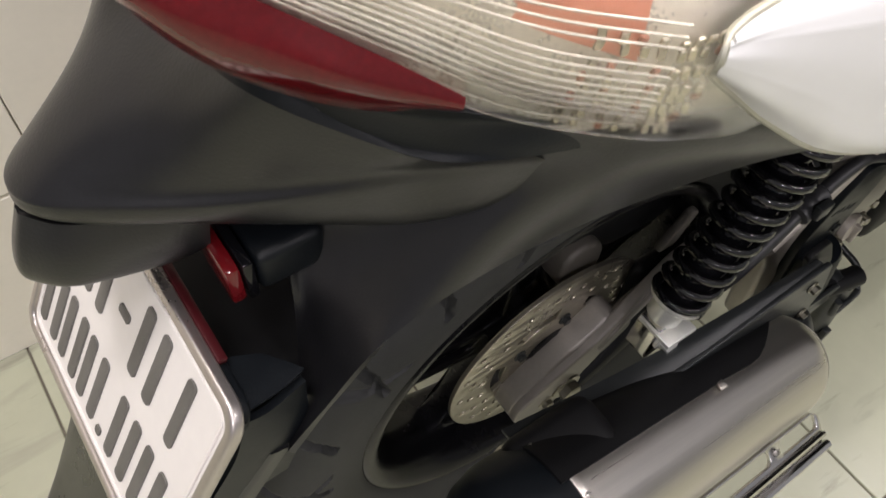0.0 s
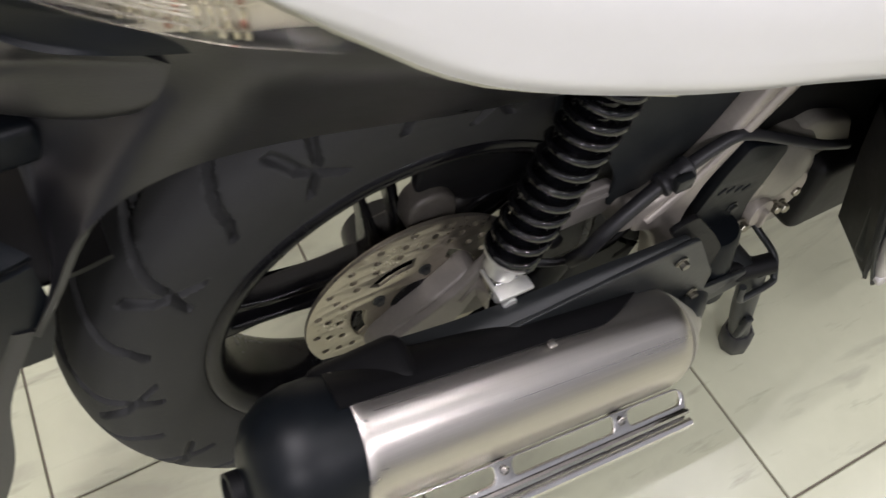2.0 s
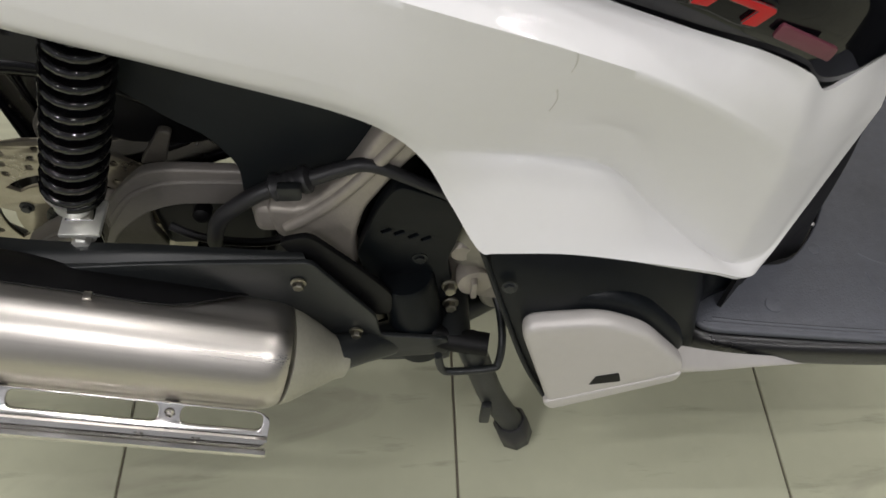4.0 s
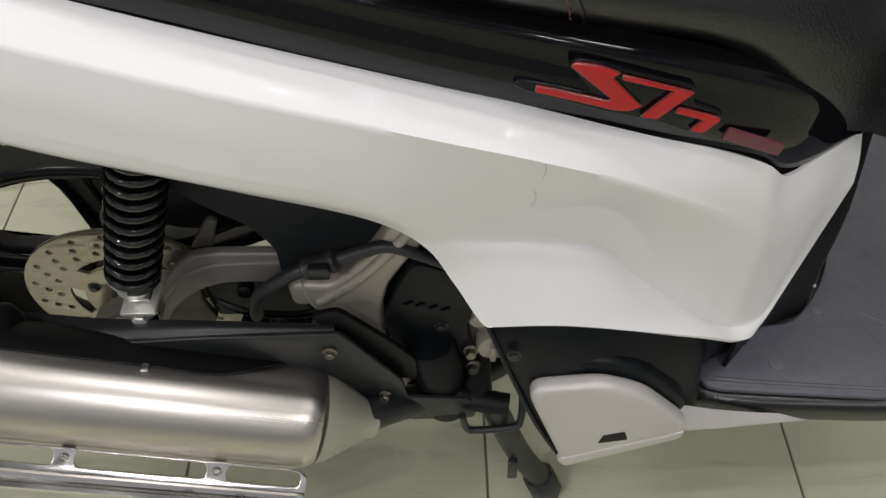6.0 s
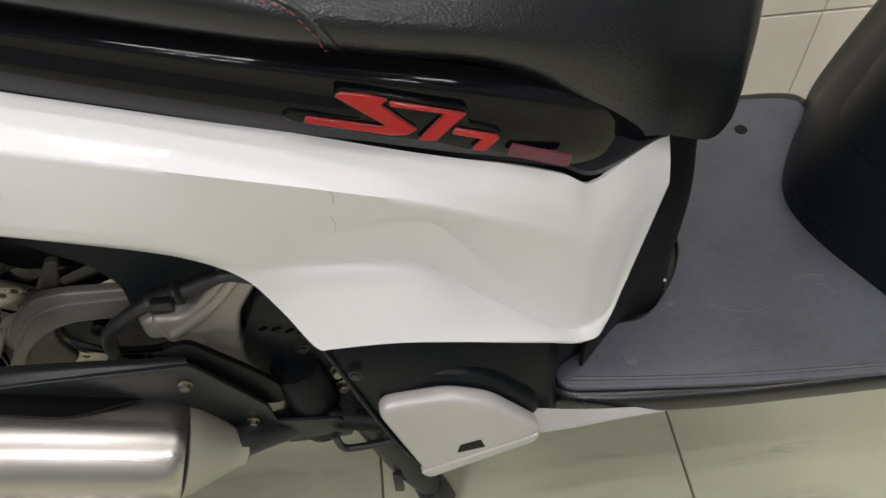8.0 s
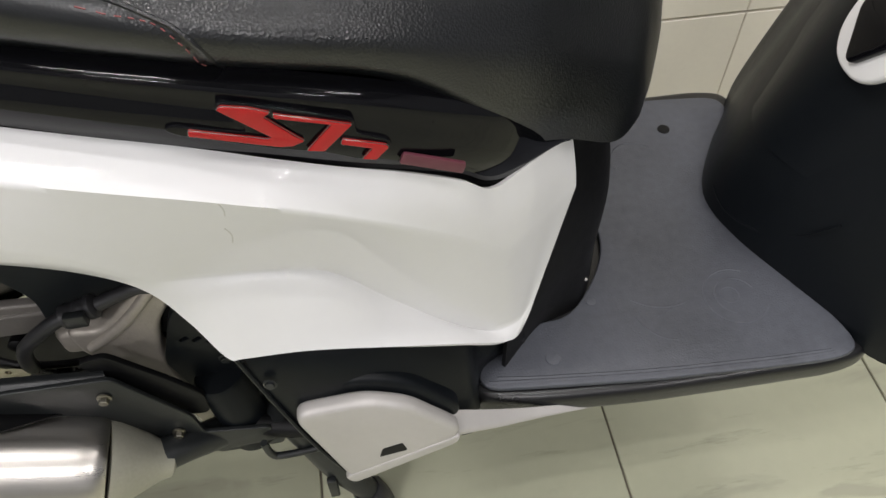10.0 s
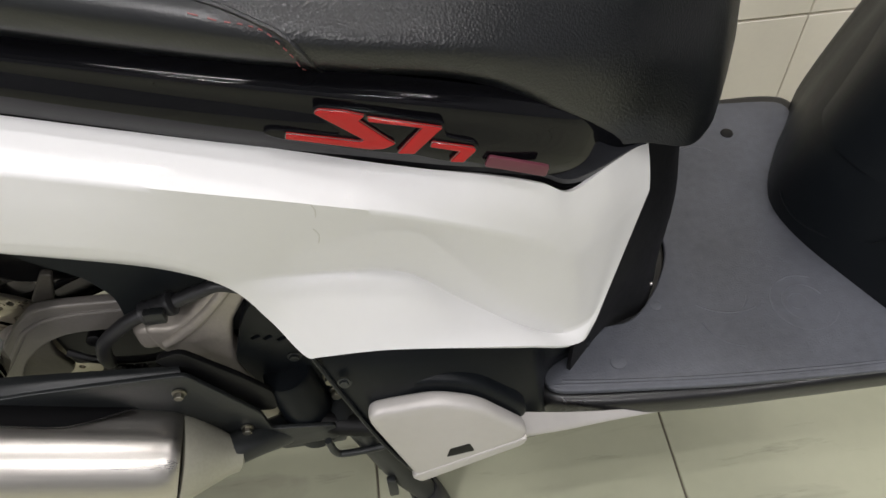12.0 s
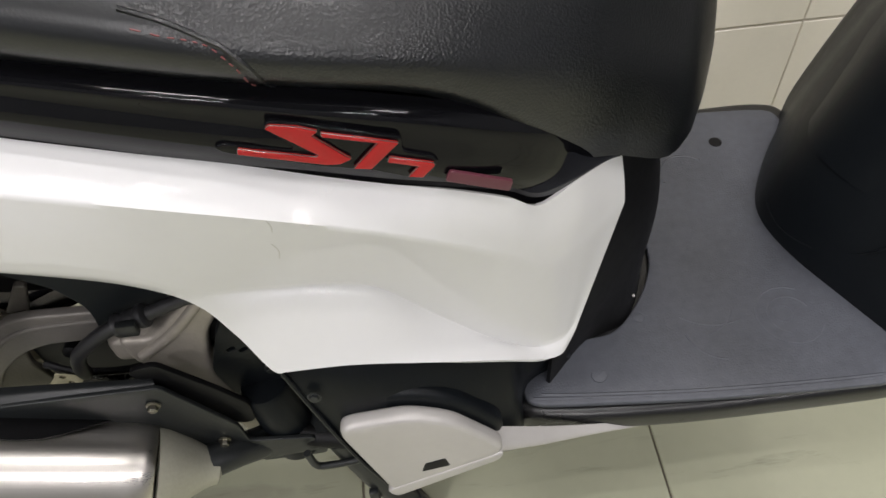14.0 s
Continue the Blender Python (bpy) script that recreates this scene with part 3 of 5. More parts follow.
HOOD_LINE_E = [
    (-0.272, -0.030, 0.684), (-0.2835, -0.0355, 0.6920), (-0.2850, -0.0370, 0.7030), (-0.2805, -0.0350, 0.7110), (-0.2560, -0.0380, 0.7370), (-0.2330, -0.048, 0.7610),
]
HOOD_LINE_F = [
    (-0.292, -0.017, 0.684), (-0.3030, -0.0205, 0.6925), (-0.3045, -0.0215, 0.7015), (-0.2995, -0.0205, 0.7085), (-0.2640, -0.0200, 0.7370), (-0.232, -0.022, 0.756),
]
HOOD_LINE_G = [
    (-0.298, -0.0065, 0.684), (-0.3095, -0.0065, 0.6925), (-0.3105, -0.0065, 0.7010), (-0.3050, -0.0065, 0.7085), (-0.2665, -0.0065, 0.7370), (-0.231, -0.0065, 0.755),
]
HOOD = [list(r) for r in zip(HOOD_LINE_A, HOOD_LINE_B, HOOD_LINE_C, HOOD_LINE_D, HOOD_LINE_E, HOOD_LINE_F, HOOD_LINE_G)]
hood = part("mudguard_hood", hull(HOOD, 8, 8, 0.004, MID), M_LITBLACK, scooter, "matte black hood over the number plate")
UNDER = [[(-0.150, -0.100, 0.686), (-0.150, MID, 0.686)], [(-0.246, -0.042, 0.685), (-0.246, MID, 0.685)], [(-0.297, -0.012, 0.685), (-0.297, MID, 0.685)]]
part("hood_underside", hull(UNDER, 4, 4, 0.003, MID), M_DARK, hood)
HOUSING = [
    [(-0.246, -0.046, 0.690), (-0.262, -0.040, 0.690), (-0.296, -0.026, 0.690), (-0.310, -0.012, 0.690), (-0.312, MID, 0.690)],
    [(-0.250, -0.044, 0.676), (-0.268, -0.040, 0.674), (-0.303, -0.028, 0.672), (-0.318, -0.014, 0.670), (-0.321, MID, 0.670)],
    [(-0.252, -0.042, 0.662), (-0.270, -0.038, 0.658), (-0.306, -0.027, 0.656), (-0.321, -0.014, 0.655), (-0.324, MID, 0.655)],
    [(-0.254, -0.036, 0.655), (-0.270, -0.032, 0.650), (-0.300, -0.022, 0.648), (-0.314, -0.012, 0.647), (-0.316, MID, 0.647)],
]
part("plate_lamp_housing", hull(HOUSING, 5, 5, 0.003, MID), M_LITBLACK, hood, "black plate lamp housing")

RECESS = [
    [(-0.118, -0.127, 0.731), (-0.152, -0.1190, 0.735), (-0.1834, -0.1090, 0.7390), (-0.2036, -0.0955, 0.7492), (-0.2271, -0.0745, 0.7632), (-0.2330, -0.0475, 0.762), (-0.231, MID, 0.7545)],
    [(-0.120, -0.127, 0.737), (-0.156, -0.117, 0.741), (-0.187, -0.103, 0.745), (-0.209, -0.088, 0.758), (-0.224, -0.071, 0.773), (-0.231, -0.043, 0.770), (-0.226, MID, 0.763)],
    [(-0.123, -0.128, 0.745), (-0.160, -0.113, 0.752), (-0.186, -0.104, 0.760), (-0.207, -0.091, 0.770), (-0.224, -0.073, 0.783), (-0.236, -0.045, 0.785), (-0.234, MID, 0.782)],
    [(-0.127, -0.130, 0.752), (-0.166, -0.116, 0.762), (-0.190, -0.108, 0.771), (-0.212, -0.100, 0.777), (-0.239, -0.079, 0.787), (-0.255, -0.056, 0.804), (-0.262, MID, 0.806)],
]
part("lamp_recess", hull(RECESS, 6, 6, 0.003, MID), M_MATTE, scooter, "matte black recess below the tail light")

# ---- tail light
tail_lamp = group_part("tail_light", "red and clear ribbed tail light")
RED = [
    [(-0.262, -0.062, 0.826), (-0.264, -0.064, 0.818), (-0.262, -0.062, 0.810), (-0.258, -0.058, 0.803)],
    [(-0.244, -0.086, 0.822), (-0.248, -0.088, 0.808), (-0.246, -0.085, 0.795), (-0.240, -0.080, 0.784)],
    [(-0.215, -0.108, 0.805), (-0.219, -0.111, 0.795), (-0.217, -0.108, 0.785), (-0.212, -0.104, 0.775)],
    [(-0.186, -0.124, 0.783), (-0.187, -0.125, 0.780), (-0.187, -0.123, 0.777), (-0.185, -0.119, 0.774)],
]
part("red_lens", sheet(RED, 6, 5, 0.004), M_RED, tail_lamp, "glossy red lens")
LENS = [
    [(-0.258, -0.050, 0.850), (-0.260, -0.062, 0.842), (-0.261, -0.062, 0.832), (-0.259, -0.056, 0.818)],
    [(-0.238, -0.078, 0.850), (-0.242, -0.090, 0.840), (-0.243, -0.091, 0.830), (-0.240, -0.084, 0.813)],
    [(-0.205, -0.108, 0.848), (-0.208, -0.122, 0.832), (-0.208, -0.121, 0.815), (-0.204, -0.109, 0.788)],
    [(-0.170, -0.126, 0.845), (-0.173, -0.140, 0.820), (-0.172, -0.138, 0.793), (-0.167, -0.124, 0.763)],
    [(-0.130, -0.138, 0.842), (-0.132, -0.155, 0.808), (-0.132, -0.154, 0.778), (-0.126, -0.144, 0.749)],
    [(-0.100, -0.142, 0.836), (-0.100, -0.158, 0.805), (-0.100, -0.159, 0.768), (-0.098, -0.150, 0.739)],
    [(-0.050, -0.140, 0.835), (-0.050, -0.162, 0.800), (-0.050, -0.164, 0.758), (-0.050, -0.156, 0.722)],
]
clear = part("clear_lens", sheet(LENS, 6, 6, 0.0025), M_CLEAR, tail_lamp, "clear outer lens")
clear.visible_shadow = False
INNER = [[(x * 0.98 + 0.002, y * 0.93, z - (0.008 if k == 3 else 0)) for k, (x, y, z) in enumerate(row)] for row in LENS]
part("reflector_bowl", sheet(INNER, 5, 5, 0.002), M_BOWL, tail_lamp, "silvered reflector bowl")
for k in range(12):
    f = 0.36 + 0.56 * (k + 0.5) / 12
    line = []
    for row in LENS[1:5]:
        s = spline(row, 8)
        line.append(s[int(round(f * (len(s) - 1)))] * np.array((0.992, 0.965, 1)))
    part("lens_rib", tube(line, 0.00045, 6, 6), M_RIB, tail_lamp)
edge = [C[0] for C in COVER[4:0:-1]] + [COVER[0][k] for k in (0, 2, 4, 6)] + [C[6] for C in COVER[1:5]]
part("nose_seal", tube([(x, y + 0.001, z) for x, y, z in edge], 0.0016, 8, 4), M_DULLSTEEL, tail_lamp, "thin grey seal round the cover tip")
# the bulb's diffuse reflection in the lens, put in as an orange sheet
AMBER = [
    [(-0.190, -0.118, 0.845), (-0.190, -0.121, 0.830), (-0.188, -0.121, 0.815)],
    [(-0.168, -0.128, 0.842), (-0.168, -0.132, 0.822), (-0.166, -0.132, 0.803)],
    [(-0.142, -0.138, 0.838), (-0.142, -0.143, 0.812), (-0.140, -0.143, 0.790)],
]
part("amber_reflection", sheet(AMBER, 5, 5, 0.002), M_BULB_REFLECTION, tail_lamp, "orange sheet for the bulb's reflection in the lens")
LENS_ROWS = [spline(r, 8) for r in LENS]
rf = random.Random(11)
for i in range(8):
    for j in range(8):
        u, v = 3.35 + 1.15 * (i + 0.4 * rf.random()) / 7, 11.0 + 12.0 * j / 7
        k, w = int(u), int(v)
        p = LENS_ROWS[k][w] * (1 - u + k) + LENS_ROWS[k + 1][w] * (u - k)
        place = Vector(p * np.array((0.988, 0.958, 1.0)))
        out = Vector((-0.42 + rf.uniform(-0.3, 0.3), -0.85, -0.1 + rf.uniform(-0.35, 0.35)))
        bm = box(-0.0013, 0.0013, -0.0022, 0.0022, -0.0008, 0.0008, 0.0004, seg=1)
        bmesh.ops.transform(bm, matrix=Matrix.Translation(place) @ out.to_track_quat("Z", "Y").to_matrix().to_4x4(), verts=bm.verts)
        part("reflector_facet", bm, M_AMBERFOIL if rf.random() < 0.22 else M_FACET, tail_lamp)
part("red_inner_lens", sheet([[(-0.190, -0.104, 0.842), (-0.190, -0.105, 0.820)], [(-0.170, -0.116, 0.842), (-0.170, -0.118, 0.812)], [(-0.150, -0.124, 0.842), (-0.150, -0.126, 0.810)]], 4, 4, 0.002), M_RED, tail_lamp)

# ---- number plate with its holder; the numbers are plain bars
PT = Matrix.Translation((-0.276, -0.010, 0.6255)) @ Matrix.Rotation(radians(30), 4, "Y") @ Matrix.Translation((0, 0, -0.07))
# plate frame: local x backwards (face), y across to the left, z up
number_plate = group_part("number_plate", "white number plate with dark bars in a silver frame", PT)
FACE = Matrix(((0, 0, -1, 0), (-1, 0, 0, 0), (0, 1, 0, 0), (0, 0, 0, 1)))


def plate_rect(x0, x1, z0, z1, r=0.008, n=5):
    out = []
    for cx, cz, a in ((x1 - r, z1 - r, 0), (x0 + r, z1 - r, 90), (x0 + r, z0 + r, 180), (x1 - r, z0 + r, 270)):
        out += [(cx + r * math.cos(radians(a + 90 * i / n)), cz + r * math.sin(radians(a + 90 * i / n))) for i in range(n + 1)]
    return out


def on_plate(off):
    return Matrix.Translation((-off, 0, 0)) @ FACE


part("plate_sheet", cutout([plate_rect(-0.094, 0.094, -0.069, 0.069, 0.010)], 0.0016, on_plate(0.0)), M_PLATE, number_plate, "white painted metal sheet")
part("plate_frame", cutout([plate_rect(-0.099, 0.099, -0.074, 0.074, 0.014), plate_rect(-0.0925, 0.0925, -0.0675, 0.0675, 0.009)], 0.007, on_plate(0.0), 0.002), M_FRAME, number_plate, "dull silver plate frame")
part("plate_rib", cutout([plate_rect(-0.0895, 0.0895, -0.0645, 0.0645, 0.008), plate_rect(-0.0875, 0.0875, -0.0625, 0.0625, 0.007)], 0.0016, on_plate(0.0012), 0.0005), M_PLATE, number_plate)
part("plate_backing", cutout([plate_rect(-0.094, 0.094, -0.070, 0.070, 0.012)], 0.006, on_plate(-0.007), 0.002), M_MATTE, number_plate, "black plate backing")
for x, w in ((-0.066, 0.024), (-0.036, 0.024), (0.026, 0.026)):
    for d in (-w / 2 + 0.0038, w / 2 - 0.0038):
        part("dark_bar", cutout([plate_rect(x + d - 0.0043, x + d + 0.0043, 0.008, 0.056, 0.003)], 0.0016, on_plate(0.0012), 0.0004), M_PLATEBAR, number_plate)
part("dark_bar", cutout([plate_rect(0.058, 0.066, 0.008, 0.056, 0.003)], 0.0016, on_plate(0.0012), 0.0004), M_PLATEBAR, number_plate)
part("dark_bar", cutout([plate_rect(-0.010, 0.002, 0.028, 0.034, 0.002)], 0.0016, on_plate(0.0012), 0.0004), M_PLATEBAR, number_plate)
for x in (-0.073, -0.043, -0.013, 0.030, 0.062):
    for d in (-0.0082, 0.0082):
        part("dark_bar", cutout([plate_rect(x + d - 0.0043, x + d + 0.0043, -0.056, -0.008, 0.003)], 0.0016, on_plate(0.0012), 0.0004), M_PLATEBAR, number_plate)
part("dark_bar", cutout([plate_rect(0.005, 0.011, -0.056, -0.050, 0.002)], 0.0016, on_plate(0.0012), 0.0004), M_PLATEBAR, number_plate)
part("red_strip", box(0.003, 0.008, -0.066, 0.062, 0.0715, 0.0750, 0.001), M_SHADEDRED, number_plate, "red reflective strip behind the plate")
bolt("plate_bolt", (-0.004, -0.094, -0.035), (-1, 0, 0), 0.003, number_plate, M_ZINC, 0.003)
WING = [
    [(-0.276, -0.100, 0.618), (-0.262, -0.095, 0.605), (-0.241, -0.089, 0.601)],
    [(-0.285, -0.099, 0.585), (-0.268, -0.096, 0.570), (-0.246, -0.092, 0.560)],
    [(-0.310, -0.097, 0.540), (-0.285, -0.094, 0.525), (-0.262, -0.092, 0.520)],
]
holder = part("plate_holder", sheet(WING, 5, 5, 0.004), M_MATTE, scooter, "black plate holder arm")
part("holder_shelf", sheet([[(-0.276, -0.100, 0.619), (-0.252, -0.094, 0.609), (-0.238, -0.089, 0.606)], [(-0.275, -0.088, 0.621), (-0.256, -0.085, 0.613), (-0.243, -0.083, 0.608)], [(-0.274, -0.070, 0.622), (-0.262, -0.072, 0.617), (-0.252, -0.074, 0.612)]], 4, 4, 0.004), M_MATTE, holder)

# dark sheet added to close the see-through gap behind the plate
part("gap_sheet", sheet([[(-0.290, -0.088, 0.590), (-0.235, -0.084, 0.574), (-0.205, -0.080, 0.572)], [(-0.290, 0.0, 0.592), (-0.235, 0.0, 0.578), (-0.205, 0.0, 0.576)], [(-0.290, 0.070, 0.592), (-0.235, 0.066, 0.578), (-0.205, 0.060, 0.576)]], 4, 4, 0.004), M_DARK, holder)

# side marker reflector below the hood
marker = group_part("marker_lamp", "small black marker with a red lens")
part("marker_body", box(-0.2405, -0.206, -0.062, -0.026, 0.638, 0.664, 0.005, seg=3), M_MATTE, marker)
part("marker_ring", box(-0.2465, -0.241, -0.062, -0.026, 0.638, 0.664, 0.0015), M_GLOSSBLACK, marker)
part("marker_lens", box(-0.254, -0.247, -0.061, -0.027, 0.639, 0.663, 0.002), M_RED, marker, "red reflector lens")

# ---- rear wheel
wheel = group_part("rear_wheel", "black five-spoke rear wheel with a worn tyre", (0.0, -0.013, 0.324))
prof = spline([(0.196, 0.044), (0.206, 0.051), (0.226, 0.057), (0.246, 0.0605), (0.264, 0.0595), (0.280, 0.052), (0.291, 0.037), (0.298, 0.018), (0.301, 0.0)], 8)
full = [(r, -y) for r, y in prof] + [(r, y) for r, y in prof[-2::-1]]


def turned(profile, seg, relief=None):
    """Ring about the wheel's axle; profile of (radius, y), closed across its inner side."""
    bm = bmesh.new()
    rings = []
    for i in range(seg):
        w = 2 * math.pi * i / seg
        c, s = math.cos(w), math.sin(w)
        ring_ = []
        for r, y in profile:
            d = relief(w, r, y) if relief else 0.0
            k = math.hypot(r - 0.235, y) or 1.0
            r, y = r - d * (r - 0.235) / k, y - d * y / k
            ring_.append(bm.verts.new((r * c, y, r * s)))
        rings.append(ring_)
    for i in range(seg):
        p, q = rings[i], rings[(i + 1) % seg]
        for j in range(len(profile)):
            k = (j + 1) % len(profile)
            bm.faces.new((p[j], p[k], q[k], q[j]))
    return bm


def tread(w, r, y):
    """Depth of the tread's grooves: slanted sipes from each shoulder, crossed by short lengthwise cuts."""
    if r < 0.226:
        return 0.0
    pitch = 2 * math.pi / 24
    a = abs(y) if r > 0.264 else 0.0595 + 0.264 - r
    ph = (w + (0 if y < 0 else pitch / 2) - 2.6 * a) / pitch

    def cut(at, half, depth):
        d = abs((at + 0.5) % 1.0 - 0.5) / half
        return depth * max(0.0, 1 - d * d)

    deep = 0.0
    if 0.006 < a < (0.088 if ph % 2 < 1 else 0.074):
        deep = max(deep, cut(ph - 0.5, 0.06, 0.0068))
    if 0.050 < a < 0.084:
        deep = max(deep, cut(ph * 0.5 - 0.25 + 13.0 * (a - 0.067), 0.042, 0.0060))
    if a < 0.026:
        deep = max(deep, cut(ph * 0.5 + 9.0 * y, 0.045, 0.0038))
    return deep


part("tyre", turned(full, 960, tread), M_RUBBER, wheel, "worn black rubber tyre with slanted grooves")
part("rim", turned([(0.201, -0.043), (0.200, -0.046), (0.196, -0.049), (0.190, -0.049), (0.184, -0.046), (0.180, -0.040), (0.176, -0.030), (0.172, 0.0), (0.176, 0.030), (0.180, 0.040), (0.184, 0.046), (0.190, 0.049), (0.196, 0.049), (0.200, 0.046), (0.201, 0.043)], 96), M_RIM, wheel, "satin black alloy rim")
for k in range(5):
    a = radians(170 + 72 * k)
    spoke = cutout([round_poly([(0.028, -0.030), (0.075, -0.020), (0.130, -0.016), (0.176, -0.026), (0.176, 0.026), (0.130, 0.016), (0.075, 0.020), (0.028, 0.030)], 4), round_poly([(0.062, -0.008), (0.165, -0.010), (0.165, 0.010), (0.062, 0.008)], 4)], 0.030, Matrix.Rotation(-a, 4, "Y") @ side(0.004), 0.005)
    part("spoke", spoke, M_RIM, wheel)
part("hub", lathe([(-0.045, 0.022), (-0.040, 0.034), (-0.03, 0.040), (0.03, 0.040), (0.05, 0.036), (0.055, 0.025)], (0, 0, 0), (0, 1, 0), 32), M_RIM, wheel)
holes = []
for i in range(20):
    a = 2 * math.pi * i / 20
    for r, o in ((0.099, 0.0), (0.088, 0.09), (0.077, 0.18)):
        holes.append(ring(r * math.cos(a + o), r * math.sin(a + o), 0.0034, 8))
for i in range(5):
    a = 2 * math.pi * i / 5 + 0.3
    arc = [((0.066) * math.cos(a + t), 0.066 * math.sin(a + t)) for t in np.linspace(0, 0.75, 8)] + [((0.052 + 0.004 * t) * math.cos(a + t), (0.052 + 0.004 * t) * math.sin(a + t)) for t in np.linspace(0.70, 0.05, 8)]
    holes.append(arc)
disc = part("brake_disc", cutout([ring(0, 0, 0.109, 80), ring(0, 0, 0.026, 24)] + holes, 0.0042, side(-0.041), 0.0006, 1), M_DISC, wheel, "drilled steel brake disc")
for i in range(5):
    a = 2 * math.pi * i / 5 + 0.1
    bolt("disc_bolt", (0.043 * math.cos(a), -0.0431, 0.043 * math.sin(a)), (0, -1, 0), 0.0045, disc, M_STEELBLACK, 0.005)

# ---- right swing arm, caliper and axle nut
ARM = [(-0.058, 0.280), (-0.052, 0.304), (-0.024, 0.325), (0.010, 0.345), (0.030, 0.360), (0.045, 0.377), (0.071, 0.408), (0.092, 0.429), (0.115, 0.432), (0.180, 0.428), (0.180, 0.385), (0.113, 0.386), (0.088, 0.377), (0.069, 0.362), (0.052, 0.345), (0.035, 0.315), (0.0, 0.272), (-0.040, 0.258)]
arm = part("swing_arm", cutout([round_poly(ARM, 4, 0.010)], 0.011, side(-0.0815), 0.003, 3), M_ARM, scooter, "dull silver cast swing arm")
rib = [(0.030, -0.0865, 0.338), (0.046, -0.0865, 0.359), (0.064, -0.0865, 0.384), (0.079, -0.0865, 0.401), (0.104, -0.0865, 0.414), (0.134, -0.0865, 0.417), (0.178, -0.0865, 0.416)]
part("arm_ridge", tube(rib, 0.0030, 8, 5), M_ARM, arm)
LUG = [(-0.058, 0.280), (-0.052, 0.304), (-0.020, 0.330), (0.012, 0.350), (0.044, 0.374), (0.058, 0.360), (0.036, 0.318), (0.0, 0.272), (-0.040, 0.258)]
part("axle_lug", cutout([round_poly(LUG, 4, 0.010)], 0.026, side(-0.0665), 0.004, 2), M_ARM, arm, "broad brake bracket on the arm")
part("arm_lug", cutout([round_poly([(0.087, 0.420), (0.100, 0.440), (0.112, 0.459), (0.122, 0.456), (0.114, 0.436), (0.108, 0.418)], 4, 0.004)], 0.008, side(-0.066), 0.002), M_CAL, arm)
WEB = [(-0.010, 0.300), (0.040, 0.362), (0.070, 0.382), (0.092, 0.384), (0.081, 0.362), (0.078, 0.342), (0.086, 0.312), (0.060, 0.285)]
# the web takes M_CAL, darker than the arm's own M_ARM
part("arm_web", cutout([round_poly(WEB, 4, 0.006)], 0.008, side(-0.074), 0.002), M_CAL, arm, "darker recessed web of the arm")
bolt("axle_nut", (0.002, -0.086, 0.292), (0, -1, 0), 0.011, arm, M_ZINC, 0.012, "zinc axle nut")
bolt("caliper_bolt", (-0.020, -0.086, 0.283), (0, -1, 0), 0.006, arm, M_ZINC, 0.007)
CAL = [(-0.002, 0.412), (0.000, 0.440), (0.012, 0.452), (0.034, 0.450), (0.046, 0.434), (0.044, 0.405), (0.014, 0.402)]
caliper = part("brake_caliper", cutout([round_poly(CAL, 4, 0.010)], 0.026, side(-0.033), 0.005, 3), M_CAL, scooter, "dull grey brake caliper")

# ---- shock absorber
shock = group_part("shock_absorber", "black coil shock absorber with a zinc clevis")
SA, SB = Vector((0.0535, -0.116, 0.446)), Vector((0.155, -0.116, 0.710))
sd = (SB - SA).normalized()
s1 = Vector((0, -1, 0))
s2 = sd.cross(s1)
SL = (SB - SA).length
helix, z, ang = [], 0.0, 0.0
while z < SL:
    helix.append(SA + sd * z + (s1 * math.cos(ang) + s2 * math.sin(ang)) * 0.0200)
    pitch = float(np.interp(z, (0, 0.10, 0.20, 0.30), (0.0165, 0.0150, 0.0115, 0.0100)))
    ang += 2 * math.pi / 18
    z += pitch / 18 if z > 0.004 else 0.0050 / 18
part("coil_spring", tube(helix, 0.0039, 10, smooth_path=False), M_SPRING, shock, "gloss black coil spring")
part("damper_body", lathe([(0, 0.0155), (0.14, 0.0155), (0.143, 0.0105), (SL, 0.0105)], SA, sd, 28), M_GLOSSBLACK, shock)
part("lower_collar", lathe([(-0.024, 0.0125), (-0.022, 0.0140), (-0.006, 0.0145), (-0.004, 0.0205), (-0.001, 0.0225), (0.001, 0.0225)], SA, sd, 32), M_BRIGHTZINC, shock, "bright zinc spring collar")
clevis = cutout([round_poly([(0.032, 0.376), (0.036, 0.417), (0.062, 0.417), (0.058, 0.376)], 4)], 0.022, side(-0.114), 0.002)
part("clevis", clevis, M_CHROME, shock, "zinc plated clevis")
part("clevis_lip", box(0.035, 0.067, -0.138, -0.104, 0.411, 0.4155, 0.0012), M_BRIGHTZINC, shock)
bolt("clevis_bolt", (0.047, -0.125, 0.399), (0, -1, 0), 0.0070, shock, M_BRIGHTZINC, 0.012, "zinc clevis bolt")

# ---- muffler
muffler = group_part("muffler", "brushed steel muffler with a black end cap")
MA, MB = Vector((0.196, -0.180, 0.290)), Vector((-0.122, -0.180, 0.397))
axis = (MB - MA).normalized()
ML = (MB - MA).length
can = part("can", lathe([(0, 0.0450), (0.003, 0.0475), (0.009, 0.0500), (0.017, 0.0513), (0.026, 0.052), (ML - 0.010, 0.052), (ML - 0.009, 0.0545), (ML, 0.0545), (ML + 0.001, 0.053)], (0, 0, 0), (1, 0, 0), 64), M_STEEL, muffler, "brushed stainless muffler can")
can.matrix_basis = Matrix.Translation(MA) @ axis.to_track_quat("X", "Z").to_matrix().to_4x4()
